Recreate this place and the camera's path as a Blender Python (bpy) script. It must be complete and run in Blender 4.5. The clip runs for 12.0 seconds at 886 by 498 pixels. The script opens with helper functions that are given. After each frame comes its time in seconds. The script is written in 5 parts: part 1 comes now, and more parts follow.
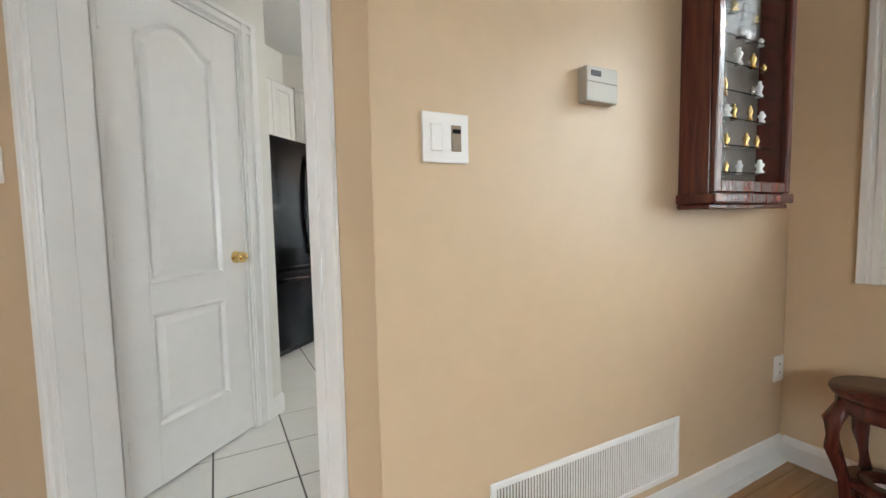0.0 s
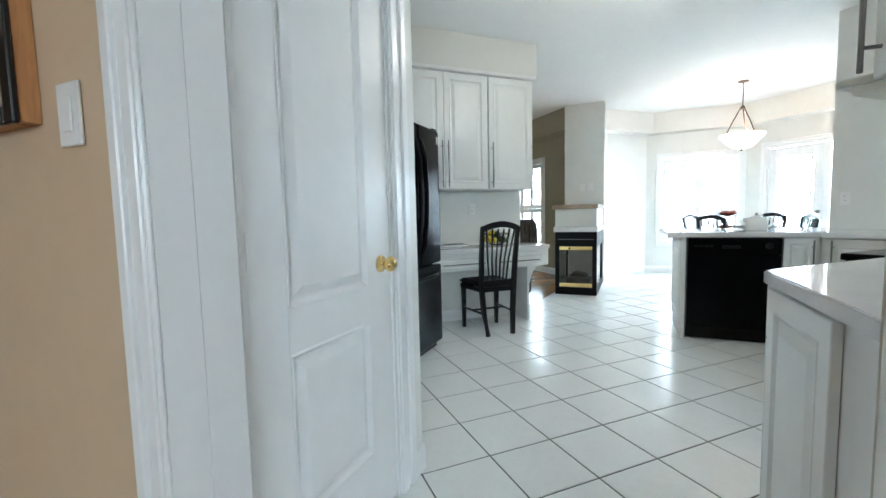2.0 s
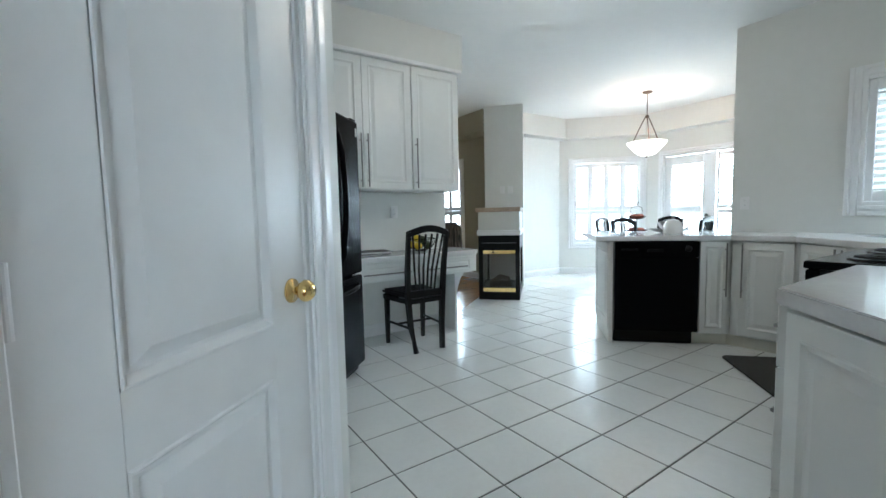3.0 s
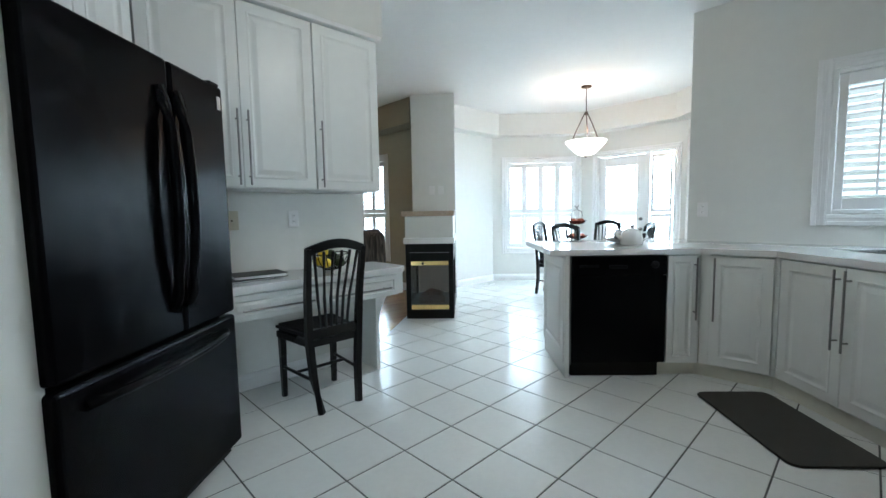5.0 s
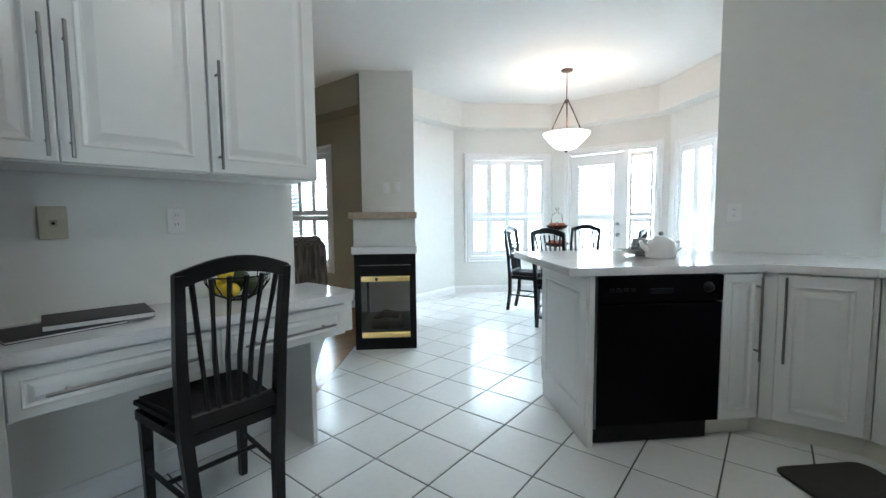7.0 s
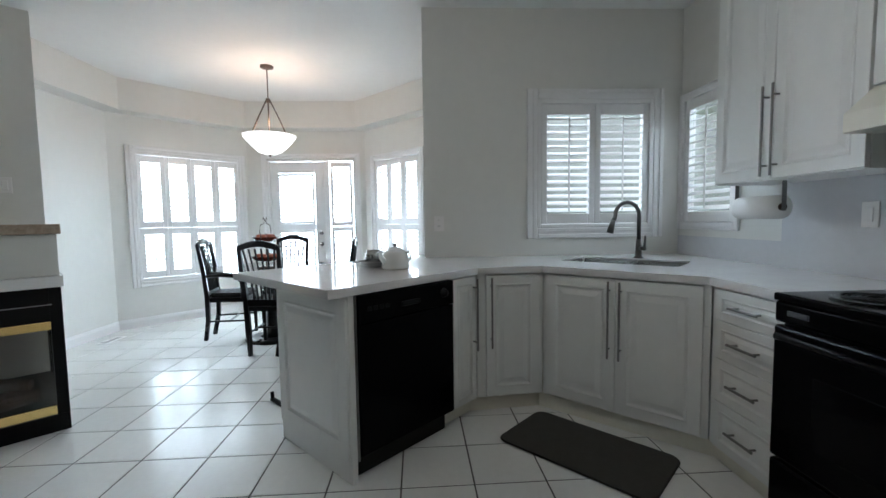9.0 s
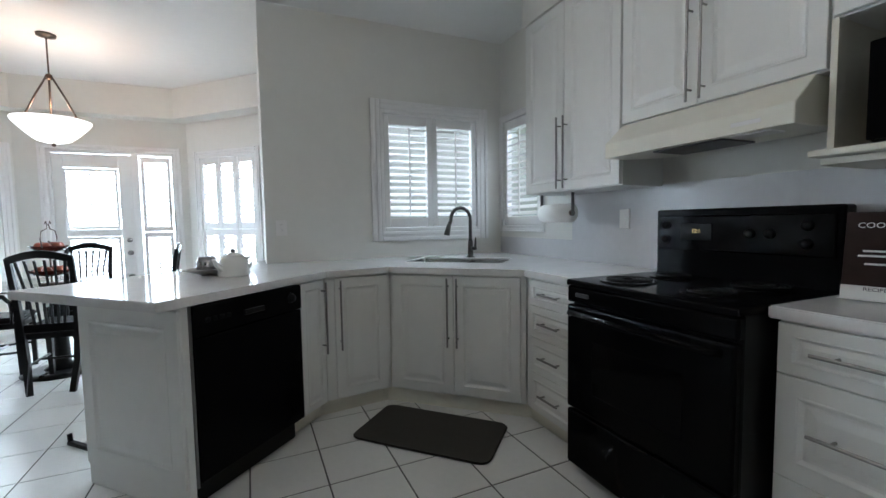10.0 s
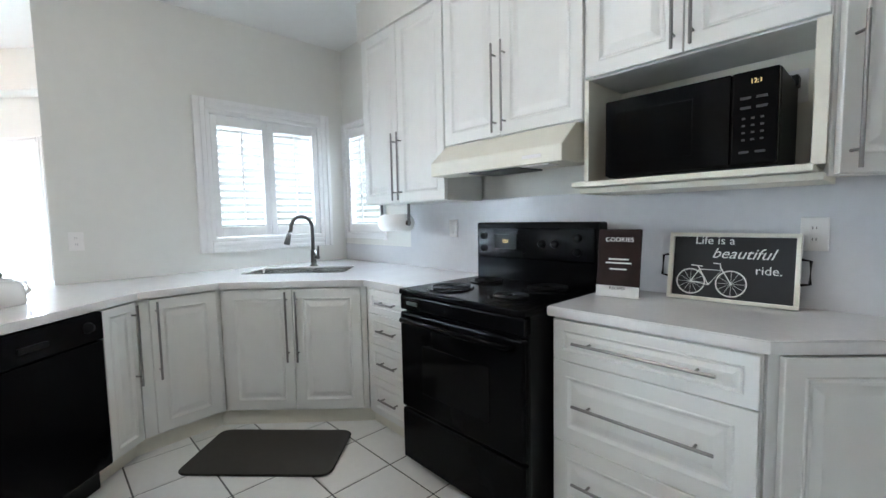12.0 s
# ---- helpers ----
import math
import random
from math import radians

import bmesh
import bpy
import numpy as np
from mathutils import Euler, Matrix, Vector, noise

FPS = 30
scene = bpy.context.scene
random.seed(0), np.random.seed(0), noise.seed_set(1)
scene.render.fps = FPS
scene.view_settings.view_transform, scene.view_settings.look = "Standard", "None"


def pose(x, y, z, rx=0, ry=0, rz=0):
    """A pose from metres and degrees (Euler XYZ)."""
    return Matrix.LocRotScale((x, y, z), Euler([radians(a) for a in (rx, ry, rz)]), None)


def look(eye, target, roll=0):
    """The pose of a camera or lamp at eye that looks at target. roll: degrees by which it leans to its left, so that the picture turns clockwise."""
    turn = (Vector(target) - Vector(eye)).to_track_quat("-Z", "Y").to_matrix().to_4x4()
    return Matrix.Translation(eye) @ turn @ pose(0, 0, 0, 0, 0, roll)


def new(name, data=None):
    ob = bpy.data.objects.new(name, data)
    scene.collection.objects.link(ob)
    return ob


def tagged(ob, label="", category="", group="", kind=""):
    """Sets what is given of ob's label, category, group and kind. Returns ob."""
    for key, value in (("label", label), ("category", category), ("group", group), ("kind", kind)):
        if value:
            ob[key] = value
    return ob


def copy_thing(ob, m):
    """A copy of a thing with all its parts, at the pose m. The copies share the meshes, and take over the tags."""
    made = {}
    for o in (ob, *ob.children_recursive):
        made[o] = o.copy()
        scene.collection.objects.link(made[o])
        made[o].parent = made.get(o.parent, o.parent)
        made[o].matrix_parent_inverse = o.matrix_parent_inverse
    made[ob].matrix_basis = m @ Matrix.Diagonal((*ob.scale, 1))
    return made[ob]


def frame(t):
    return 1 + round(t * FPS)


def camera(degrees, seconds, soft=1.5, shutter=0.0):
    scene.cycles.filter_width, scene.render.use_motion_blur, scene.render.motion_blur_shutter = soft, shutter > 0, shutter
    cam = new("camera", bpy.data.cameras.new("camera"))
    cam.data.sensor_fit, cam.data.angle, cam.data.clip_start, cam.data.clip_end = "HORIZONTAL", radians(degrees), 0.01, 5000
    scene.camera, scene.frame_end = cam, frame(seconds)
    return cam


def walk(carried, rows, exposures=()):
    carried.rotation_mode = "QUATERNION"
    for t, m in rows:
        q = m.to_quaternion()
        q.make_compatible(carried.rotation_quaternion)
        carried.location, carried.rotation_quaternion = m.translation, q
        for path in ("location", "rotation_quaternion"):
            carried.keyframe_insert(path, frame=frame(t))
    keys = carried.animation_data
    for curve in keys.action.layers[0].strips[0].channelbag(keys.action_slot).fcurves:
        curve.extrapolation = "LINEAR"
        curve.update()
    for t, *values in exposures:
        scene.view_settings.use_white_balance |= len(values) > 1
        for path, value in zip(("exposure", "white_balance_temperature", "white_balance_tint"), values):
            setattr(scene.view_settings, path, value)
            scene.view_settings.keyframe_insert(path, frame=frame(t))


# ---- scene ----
cam = camera(93.3, 12.0)
PATH = [
    (0, (0.127, 0.215, 1.1), (1.042, 1.988, 0.956), -1.1),
    (0.5, (-0.038, 0.446, 1.105), (0.746, 2.279, 0.951), -1.0),
    (1, (-0.131, 0.656, 1.104), (0.59, 2.515, 0.95), -1.1),
    (1.5, (-0.163, 0.877, 1.099), (0.539, 2.743, 0.942), -1.2),
    (2, (-0.17, 1.09, 1.095), (0.553, 2.948, 0.936), -1.3),
    (2.5, (-0.163, 1.306, 1.113), (0.722, 3.092, 0.951), -1.2),
    (3, (-0.087, 1.486, 1.107), (1.005, 3.154, 0.949), -1.2),
    (5, (0.433, 2.141, 1.172), (1.796, 3.594, 1.002), -1.0),
    (5.5, (0.622, 2.302, 1.165), (1.986, 3.756, 0.998), -1.1),
    (6, (0.784, 2.489, 1.159), (2.145, 3.945, 0.99), -1.1),
    (6.5, (0.911, 2.721, 1.151), (2.316, 4.135, 0.988), -0.8),
    (8.5, (1.171, 3.266, 1.194), (3.143, 3.57, 1.054), -0.7),
    (9, (1.175, 3.302, 1.192), (3.168, 3.222, 1.054), -0.8),
    (9.5, (1.143, 3.315, 1.195), (3.084, 2.854, 1.057), -0.9),
    (10, (1.08, 3.346, 1.189), (2.91, 2.548, 1.06), -0.9),
    (10.5, (1.019, 3.371, 1.198), (2.737, 2.356, 1.064), -1.1),
    (11, (0.984, 3.339, 1.211), (2.609, 2.18, 1.071), -1.3),
    (11.5, (0.958, 3.313, 1.236), (2.495, 2.042, 1.088), -1.3),
    (12, (0.946, 3.293, 1.267), (2.409, 1.938, 1.116), -1.2),
]
EXPOSURES = [(0.0, 0.74, 6500, 10), (0.5, 0.78, 6050, 9), (1.0, 0.70, 5900, 8), (1.6, 0.80, 5650, 5), (2.2, 0.68, 5550, 3), (2.6, 0.55, 5500, 3), (3.0, 0.33, 5450, 3), (5.0, 0.29, 5400, 2), (6.5, 0.27, 5450, 3), (8.5, -0.33, 5700, 7), (9.5, -0.42, 5700, 8), (10.5, 0.0, 5700, 9), (12.0, 0.80, 5700, 9)]
walk(cam, [(t, look(eye, target, roll)) for t, eye, target, roll in PATH], EXPOSURES)

# ---- world and large lights ----
world = bpy.data.worlds.new("world")
scene.world = world
world.use_nodes = True
sky = world.node_tree.nodes.new("ShaderNodeTexSky")
sky.sky_type, sky.sun_disc = "NISHITA", False
sky.dust_density, sky.air_density, sky.ozone_density = 7.0, 0.7, 0.4
sky.sun_elevation, sky.sun_rotation = radians(50), radians(250)
back = world.node_tree.nodes["Background"]
back.inputs["Strength"].default_value = 0.15
world.node_tree.links.new(sky.outputs[0], back.inputs["Color"])
sun_data = bpy.data.lights.new("sun", "SUN")
sun_data.energy, sun_data.angle, sun_data.color = 3.0, radians(0.5), (1.0, 0.95, 0.88)
sun = new("sun", sun_data)
sun.matrix_world = look((-30, -11, 38), (0, 0, 0))


def window_light(name, centre, aim, w, h, watts, color=(0.86, 0.96, 1.0)):
    """An added area lamp outside a window, standing in for sky light."""
    data = bpy.data.lights.new(name, "AREA")
    data.shape, data.size, data.size_y, data.energy, data.color = "RECTANGLE", w, h, watts, color
    ob = new(name, data)
    ob.matrix_world = look(centre, aim)
    return ob


S2 = math.sqrt(0.5)
window_light("bay_light_north", (6.51 + 0.35, 6.21 + 0.35, 1.27), (6.51, 6.21, 1.27), 1.9, 2.2, 395)
window_light("bay_light_east", (7.02 + 0.5, 4.87, 1.25), (7.02, 4.87, 1.25), 2.1, 2.7, 510)
window_light("bay_light_south", (6.64 + 0.35, 3.74 - 0.35, 1.27), (6.64, 3.74, 1.27), 1.5, 2.2, 262)
# Kitchen pair hung above the windows, aimed down to light the slat tops.
window_light("kitchen_light_east", (4.38 + 0.95, 2.0, 2.75), (4.38, 2.0, 1.55), 1.2, 1.0, 130)
window_light("kitchen_light_south", (3.85, 0.38, 2.75), (3.85, 1.3, 1.55), 1.2, 1.0, 110)
window_light("family_light", (4.95, 8.35, 1.2), (4.4, 8.35, 1.2), 1.9, 2.2, 300)
window_light("dining_light", (2.75, -0.55, 1.5), (2.3, -0.55, 1.5), 1.9, 1.7, 45)
# Fill lamp behind an invented south window, to brighten the dining walls.
window_light("dining_fill_south", (-1.6, -3.3, 1.5), (-1.1, -1.6, 1.4), 2.2, 2.0, 122)


# ---- materials ----
def glowing_distance(name):
    """Hazy sky over a pale line of trees, its brightness put into the emission."""
    m = bpy.data.materials.new(name)
    m.use_nodes = True
    nt = m.node_tree
    b = nt.nodes["Principled BSDF"]
    geo = nt.nodes.new("ShaderNodeNewGeometry")
    sep = nt.nodes.new("ShaderNodeSeparateXYZ")
    nt.links.new(geo.outputs["Position"], sep.inputs[0])
    n = nt.nodes.new("ShaderNodeTexNoise")
    n.inputs["Scale"].default_value, n.inputs["Detail"].default_value = 0.7, 6
    nt.links.new(geo.outputs["Position"], n.inputs["Vector"])
    ma = nt.nodes.new("ShaderNodeMath")
    ma.operation, ma.inputs[1].default_value = "MULTIPLY_ADD", 9.0
    nt.links.new(n.outputs[0], ma.inputs[0])
    nt.links.new(sep.outputs["Z"], ma.inputs[2])
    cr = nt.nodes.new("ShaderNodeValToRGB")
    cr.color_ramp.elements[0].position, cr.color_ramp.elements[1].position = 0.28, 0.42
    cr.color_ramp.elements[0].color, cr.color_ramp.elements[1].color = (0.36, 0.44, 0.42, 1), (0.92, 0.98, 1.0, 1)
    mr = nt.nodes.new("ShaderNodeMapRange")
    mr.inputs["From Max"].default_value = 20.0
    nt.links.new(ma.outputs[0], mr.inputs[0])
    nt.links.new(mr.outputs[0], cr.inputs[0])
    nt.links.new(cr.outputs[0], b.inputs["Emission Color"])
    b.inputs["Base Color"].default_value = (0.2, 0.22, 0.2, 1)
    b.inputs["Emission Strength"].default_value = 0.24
    return m


def material(name, color, rough=0.5, metal=0.0, spread=0.06, scale=14.0, bump=0.02, bump_scale=120.0, coat=0.0, island=0.0, each=0.0, emit=0.0, spec=0.5):
    m = bpy.data.materials.new(name)
    m.use_nodes = True
    nt = m.node_tree
    b = nt.nodes["Principled BSDF"]
    b.inputs["Roughness"].default_value = rough
    b.inputs["Metallic"].default_value = metal
    b.inputs["Coat Weight"].default_value = coat
    b.inputs["Specular IOR Level"].default_value = spec
    tc = nt.nodes.new("ShaderNodeTexCoord")
    big = nt.nodes.new("ShaderNodeTexNoise")
    big.inputs["Scale"].default_value = scale * 0.12
    big.inputs["Detail"].default_value = 3
    fine = nt.nodes.new("ShaderNodeTexNoise")
    fine.inputs["Scale"].default_value = scale
    fine.inputs["Detail"].default_value = 5
    geo = nt.nodes.new("ShaderNodeNewGeometry")
    for n in (big, fine):
        nt.links.new(geo.outputs["Position"], n.inputs["Vector"])
    mix = nt.nodes.new("ShaderNodeMath")
    mix.operation = "ADD"
    nt.links.new(big.outputs[0], mix.inputs[0])
    nt.links.new(fine.outputs[0], mix.inputs[1])
    total = mix.outputs[0]
    if island or each:
        src = geo.outputs["Random Per Island"] if island else nt.nodes.new("ShaderNodeObjectInfo").outputs["Random"]
        ma = nt.nodes.new("ShaderNodeMath")
        ma.operation, ma.inputs[1].default_value = "MULTIPLY_ADD", (island or each)
        nt.links.new(src, ma.inputs[0])
        nt.links.new(total, ma.inputs[2])
        total = ma.outputs[0]
    ramp = nt.nodes.new("ShaderNodeMapRange")
    ramp.inputs["From Min"].default_value, ramp.inputs["From Max"].default_value = 0.6, 1.4 + (island or each)
    ramp.inputs["To Min"].default_value, ramp.inputs["To Max"].default_value = 1 - spread, 1 + spread
    nt.links.new(total, ramp.inputs[0])
    col = nt.nodes.new("ShaderNodeVectorMath")
    col.operation = "SCALE"
    col.inputs[0].default_value = color
    nt.links.new(ramp.outputs[0], col.inputs["Scale"])
    nt.links.new(col.outputs[0], b.inputs["Base Color"])
    if emit:
        b.inputs["Emission Color"].default_value = (*color, 1)
        b.inputs["Emission Strength"].default_value = emit
    rr = nt.nodes.new("ShaderNodeMapRange")
    rr.inputs["From Min"].default_value, rr.inputs["From Max"].default_value = 0.3, 0.7
    rr.inputs["To Min"].default_value, rr.inputs["To Max"].default_value = rough * 0.95, min(1.0, rough * 1.06)
    nt.links.new(big.outputs[0], rr.inputs[0])
    nt.links.new(rr.outputs[0], b.inputs["Roughness"])
    if bump:
        bn = nt.nodes.new("ShaderNodeTexNoise")
        bn.inputs["Scale"].default_value = bump_scale
        bn.inputs["Detail"].default_value = 3
        nt.links.new(geo.outputs["Position"], bn.inputs["Vector"])
        bp = nt.nodes.new("ShaderNodeBump")
        bp.inputs["Strength"].default_value, bp.inputs["Distance"].default_value = bump, 0.01
        nt.links.new(bn.outputs[0], bp.inputs["Height"])
        nt.links.new(bp.outputs[0], b.inputs["Normal"])
    return m


def wood(name, color, dark, rough=0.35, scale=1.0, axis=0, island=0.0, coat=0.1):
    m = material(name, color, rough, coat=coat, bump=0.0)
    nt = m.node_tree
    b = nt.nodes["Principled BSDF"]
    geo = nt.nodes.new("ShaderNodeNewGeometry")
    mp = nt.nodes.new("ShaderNodeMapping")
    sc = [14 * scale] * 3
    sc[axis] = 1.2 * scale
    mp.inputs["Scale"].default_value = sc
    nt.links.new(geo.outputs["Position"], mp.inputs[0])
    n = nt.nodes.new("ShaderNodeTexNoise")
    n.inputs["Scale"].default_value, n.inputs["Detail"].default_value, n.inputs["Distortion"].default_value = 3.0, 6, 0.8
    nt.links.new(mp.outputs[0], n.inputs["Vector"])
    val = n.outputs[0]
    if island:
        ma = nt.nodes.new("ShaderNodeMath")
        ma.operation, ma.inputs[1].default_value = "MULTIPLY_ADD", island
        nt.links.new(geo.outputs["Random Per Island"], ma.inputs[0])
        nt.links.new(val, ma.inputs[2])
        val = ma.outputs[0]
    cr = nt.nodes.new("ShaderNodeValToRGB")
    cr.color_ramp.elements[0].color, cr.color_ramp.elements[1].color = (*dark, 1), (*color, 1)
    cr.color_ramp.elements[0].position, cr.color_ramp.elements[1].position = 0.3, 0.7 + island
    nt.links.new(val, cr.inputs[0])
    nt.links.new(cr.outputs[0], b.inputs["Base Color"])
    return m


def glass(name, tint=(1, 1, 1), rough=0.0):
    m = bpy.data.materials.new(name)
    m.use_nodes = True
    b = m.node_tree.nodes["Principled BSDF"]
    b.inputs["Base Color"].default_value = (*tint, 1)
    b.inputs["Transmission Weight"].default_value = 1.0
    b.inputs["Roughness"].default_value = rough
    b.inputs["IOR"].default_value = 1.45
    return m


def glow(name, color, strength):
    m = bpy.data.materials.new(name)
    m.use_nodes = True
    b = m.node_tree.nodes["Principled BSDF"]
    b.inputs["Base Color"].default_value = (*color, 1)
    b.inputs["Emission Color"].default_value = (*color, 1)
    b.inputs["Emission Strength"].default_value = strength
    return m


M_WALL = material("white_wall_paint", (0.74, 0.73, 0.69), 0.55, spread=0.025, bump=0.05, bump_scale=260)
M_CEIL = material("ceiling_paint", (0.82, 0.82, 0.80), 0.8, spread=0.02, bump=0.08, bump_scale=180)
M_TAN = material("tan_wall_paint", (0.615, 0.458, 0.305), 0.42, spread=0.04, bump=0.06, bump_scale=240)
M_BROWN = material("taupe_wall_paint", (0.37, 0.335, 0.255), 0.6, spread=0.04, bump=0.05, bump_scale=240)
M_TRIM = material("white_trim_paint", (0.82, 0.81, 0.80), 0.3, spread=0.03, bump=0.02, coat=0.1)
M_CAB = material("white_thermofoil", (0.80, 0.80, 0.78), 0.32, spread=0.025, bump=0.015, bump_scale=60)
M_CREAM = material("aged_white_laminate", (0.78, 0.755, 0.66), 0.4, spread=0.05, bump=0.02)
M_QUARTZ = material("white_quartz", (0.80, 0.79, 0.79), 0.08, spread=0.05, scale=60, bump=0.0, coat=0.2)
M_SPLASH = material("white_splashback", (0.66, 0.66, 0.68), 0.16, spread=0.04, scale=25, bump=0.01)
M_TILE = material("glazed_floor_tile", (0.80, 0.80, 0.78), 0.20, spread=0.05, scale=30, bump=0.03, bump_scale=35, each=0.25)
M_TILE_FAR = material("glazed_floor_tile_far", (0.80, 0.80, 0.78), 0.20, spread=0.05, scale=30, bump=0.03, bump_scale=35, island=0.25)
M_GROUT = material("dark_grout", (0.10, 0.098, 0.095), 0.9, spread=0.2, scale=60, bump=0.2)
M_OAK = wood("oak_floor", (0.46, 0.26, 0.12), (0.29, 0.15, 0.065), 0.22, 0.7, 0, island=0.35)
M_BLACK = material("black_appliance_enamel", (0.0035, 0.0035, 0.004), 0.14, spread=0.1, bump=0.01, bump_scale=400, spec=0.055)
M_FRIDGE = material("black_textured_steel", (0.0022, 0.002, 0.0026), 0.2, spread=0.1, bump=0.03, bump_scale=420, spec=0.035)
M_BLACKM = material("black_plastic", (0.006, 0.006, 0.0065), 0.38, spread=0.1, bump=0.03, spec=0.16)
M_BLACKGL = material("black_glass", (0.003, 0.003, 0.0035), 0.08, spread=0.05, bump=0.0, spec=0.1)
M_LACQ = material("black_lacquered_wood", (0.006, 0.0055, 0.0055), 0.28, spread=0.2, bump=0.03, spec=0.35)
M_SEAT = material("dark_seat_fabric", (0.010, 0.007, 0.007), 0.85, spread=0.3, scale=80, bump=0.3, bump_scale=300)
M_STEEL = material("brushed_nickel", (0.27, 0.265, 0.26), 0.32, 1.0, spread=0.08, bump=0.02)
M_SINK = material("stainless_steel", (0.5, 0.5, 0.5), 0.25, 1.0, spread=0.1, bump=0.02)
M_FAUCET = material("dark_brushed_steel", (0.12, 0.115, 0.11), 0.3, 1.0, spread=0.08, bump=0.02)
M_BRASS = material("polished_brass", (0.85, 0.62, 0.25), 0.15, 1.0, spread=0.06, bump=0.01)
M_BRONZE = material("oiled_bronze", (0.10, 0.075, 0.06), 0.4, 0.8, spread=0.1, bump=0.02)
M_MAHOG = wood("mahogany", (0.13, 0.028, 0.018), (0.05, 0.010, 0.008), 0.25, 1.0, 2)
M_MAT = material("rubber_floor_mat", (0.040, 0.037, 0.032), 0.75, spread=0.2, scale=40, bump=0.35, bump_scale=220)
M_PLATE = material("white_plastic_plate", (0.82, 0.80, 0.78), 0.35, spread=0.02, bump=0.0)
M_PUTTY = material("putty_plastic", (0.46, 0.42, 0.36), 0.4, spread=0.04, bump=0.01)
M_GLASS = glass("clear_glass")
M_CASEGL = glass("thin_case_glass")
M_CASEGL.node_tree.nodes["Principled BSDF"].inputs["IOR"].default_value = 1.06
M_FIREGL = glass("fireplace_glass", (0.55, 0.53, 0.50), 0.04)
M_MANTEL = wood("pale_mantel_wood", (0.46, 0.36, 0.27), (0.33, 0.25, 0.18), 0.5, 1.2, 0)
M_LOG = material("ceramic_log", (0.16, 0.11, 0.08), 0.9, spread=0.5, scale=30, bump=0.6, bump_scale=50)
M_CERAMIC = material("white_ceramic", (0.82, 0.81, 0.79), 0.15, spread=0.02, bump=0.0, coat=0.3)
M_PAPER = material("paper_towel", (0.86, 0.85, 0.83), 0.9, spread=0.03, bump=0.25, bump_scale=150)
M_LEMON = material("lemon_peel", (0.80, 0.58, 0.03), 0.4, spread=0.12, scale=40, bump=0.2, bump_scale=250)
M_APPLE = material("red_fruit", (0.33, 0.075, 0.03), 0.35, spread=0.4, scale=30, bump=0.02)
M_AVOCADO = material("dark_green_fruit", (0.035, 0.05, 0.018), 0.5, spread=0.3, scale=40, bump=0.2, bump_scale=250)
M_LINING = material("smoked_lining", (0.17, 0.14, 0.12), 0.3, spread=0.2, bump=0.0)
M_IVORY = material("ivory_plastic", (0.56, 0.50, 0.38), 0.4, spread=0.04, bump=0.0)
M_LIGHTGL = glow("lit_lamp_glass", (1.0, 0.93, 0.84), 2.4)
M_CHALK = material("chalkboard", (0.022, 0.023, 0.026), 0.7, spread=0.3, scale=8, bump=0.05)
M_WHITE = material("chalk_white", (0.82, 0.82, 0.80), 0.8, spread=0.05, bump=0.0)
M_BOOKRED = material("dark_red_cover", (0.022, 0.011, 0.010), 0.45, spread=0.6, scale=10, bump=0.0, spec=0.2)
M_DIGIT = glow("amber_digits", (1.0, 0.75, 0.3), 0.4)
M_GREY = material("grey_print", (0.05, 0.05, 0.052), 0.5, spread=0.1, bump=0.0)
M_THROW = wood("brown_striped_throw", (0.20, 0.16, 0.125), (0.010, 0.008, 0.007), 0.95, 1.1, 2, coat=0.0)
M_LEATHER = material("dark_leather", (0.016, 0.013, 0.012), 0.45, spread=0.2, bump=0.15, bump_scale=200)
M_GROUND = material("lawn_ground", (0.10, 0.14, 0.05), 0.95, spread=0.4, scale=3, bump=0.3, bump_scale=20)
M_BEIGE = material("beige_mat_board", (0.30, 0.235, 0.175), 0.7, spread=0.1, bump=0.05)
M_PINK = material("pink_cloth", (0.42, 0.20, 0.18), 0.8, spread=0.15, bump=0.2)
M_ORANGEWOOD = wood("orange_pine", (0.60, 0.30, 0.12), (0.42, 0.19, 0.07), 0.4, 1.5, 2)


# ---- mesh helpers ----
def bx(bm, x0, y0, z0, x1, y1, z1, bev=0.0, seg=1):
    r = bmesh.ops.create_cube(bm, size=1, matrix=Matrix.Translation(((x0 + x1) / 2, (y0 + y1) / 2, (z0 + z1) / 2)) @ Matrix.Diagonal((abs(x1 - x0), abs(y1 - y0), abs(z1 - z0), 1)))
    if bev:
        edges = {e for v in r["verts"] for e in v.link_edges}
        bmesh.ops.bevel(bm, geom=list(edges), offset=bev, segments=seg, affect="EDGES", profile=0.5)
    return bm


def box(x0, y0, z0, x1, y1, z1, bev=0.0, seg=1):
    return bx(bmesh.new(), x0, y0, z0, x1, y1, z1, bev, seg)


def cyl(bm, p, q, r, r2=None, seg=14):
    p, q = Vector(p), Vector(q)
    d = q - p
    m = Matrix.Translation((p + q) / 2) @ d.to_track_quat("Z", "Y").to_matrix().to_4x4()
    bmesh.ops.create_cone(bm, cap_ends=True, segments=seg, radius1=r, radius2=r if r2 is None else r2, depth=d.length, matrix=m)
    return bm


def ball(bm, c, r, sx=1, sy=1, sz=1, u=16, v=10):
    bmesh.ops.create_uvsphere(bm, u_segments=u, v_segments=v, radius=r, matrix=Matrix.Translation(c) @ Matrix.Diagonal((sx, sy, sz, 1)))
    return bm


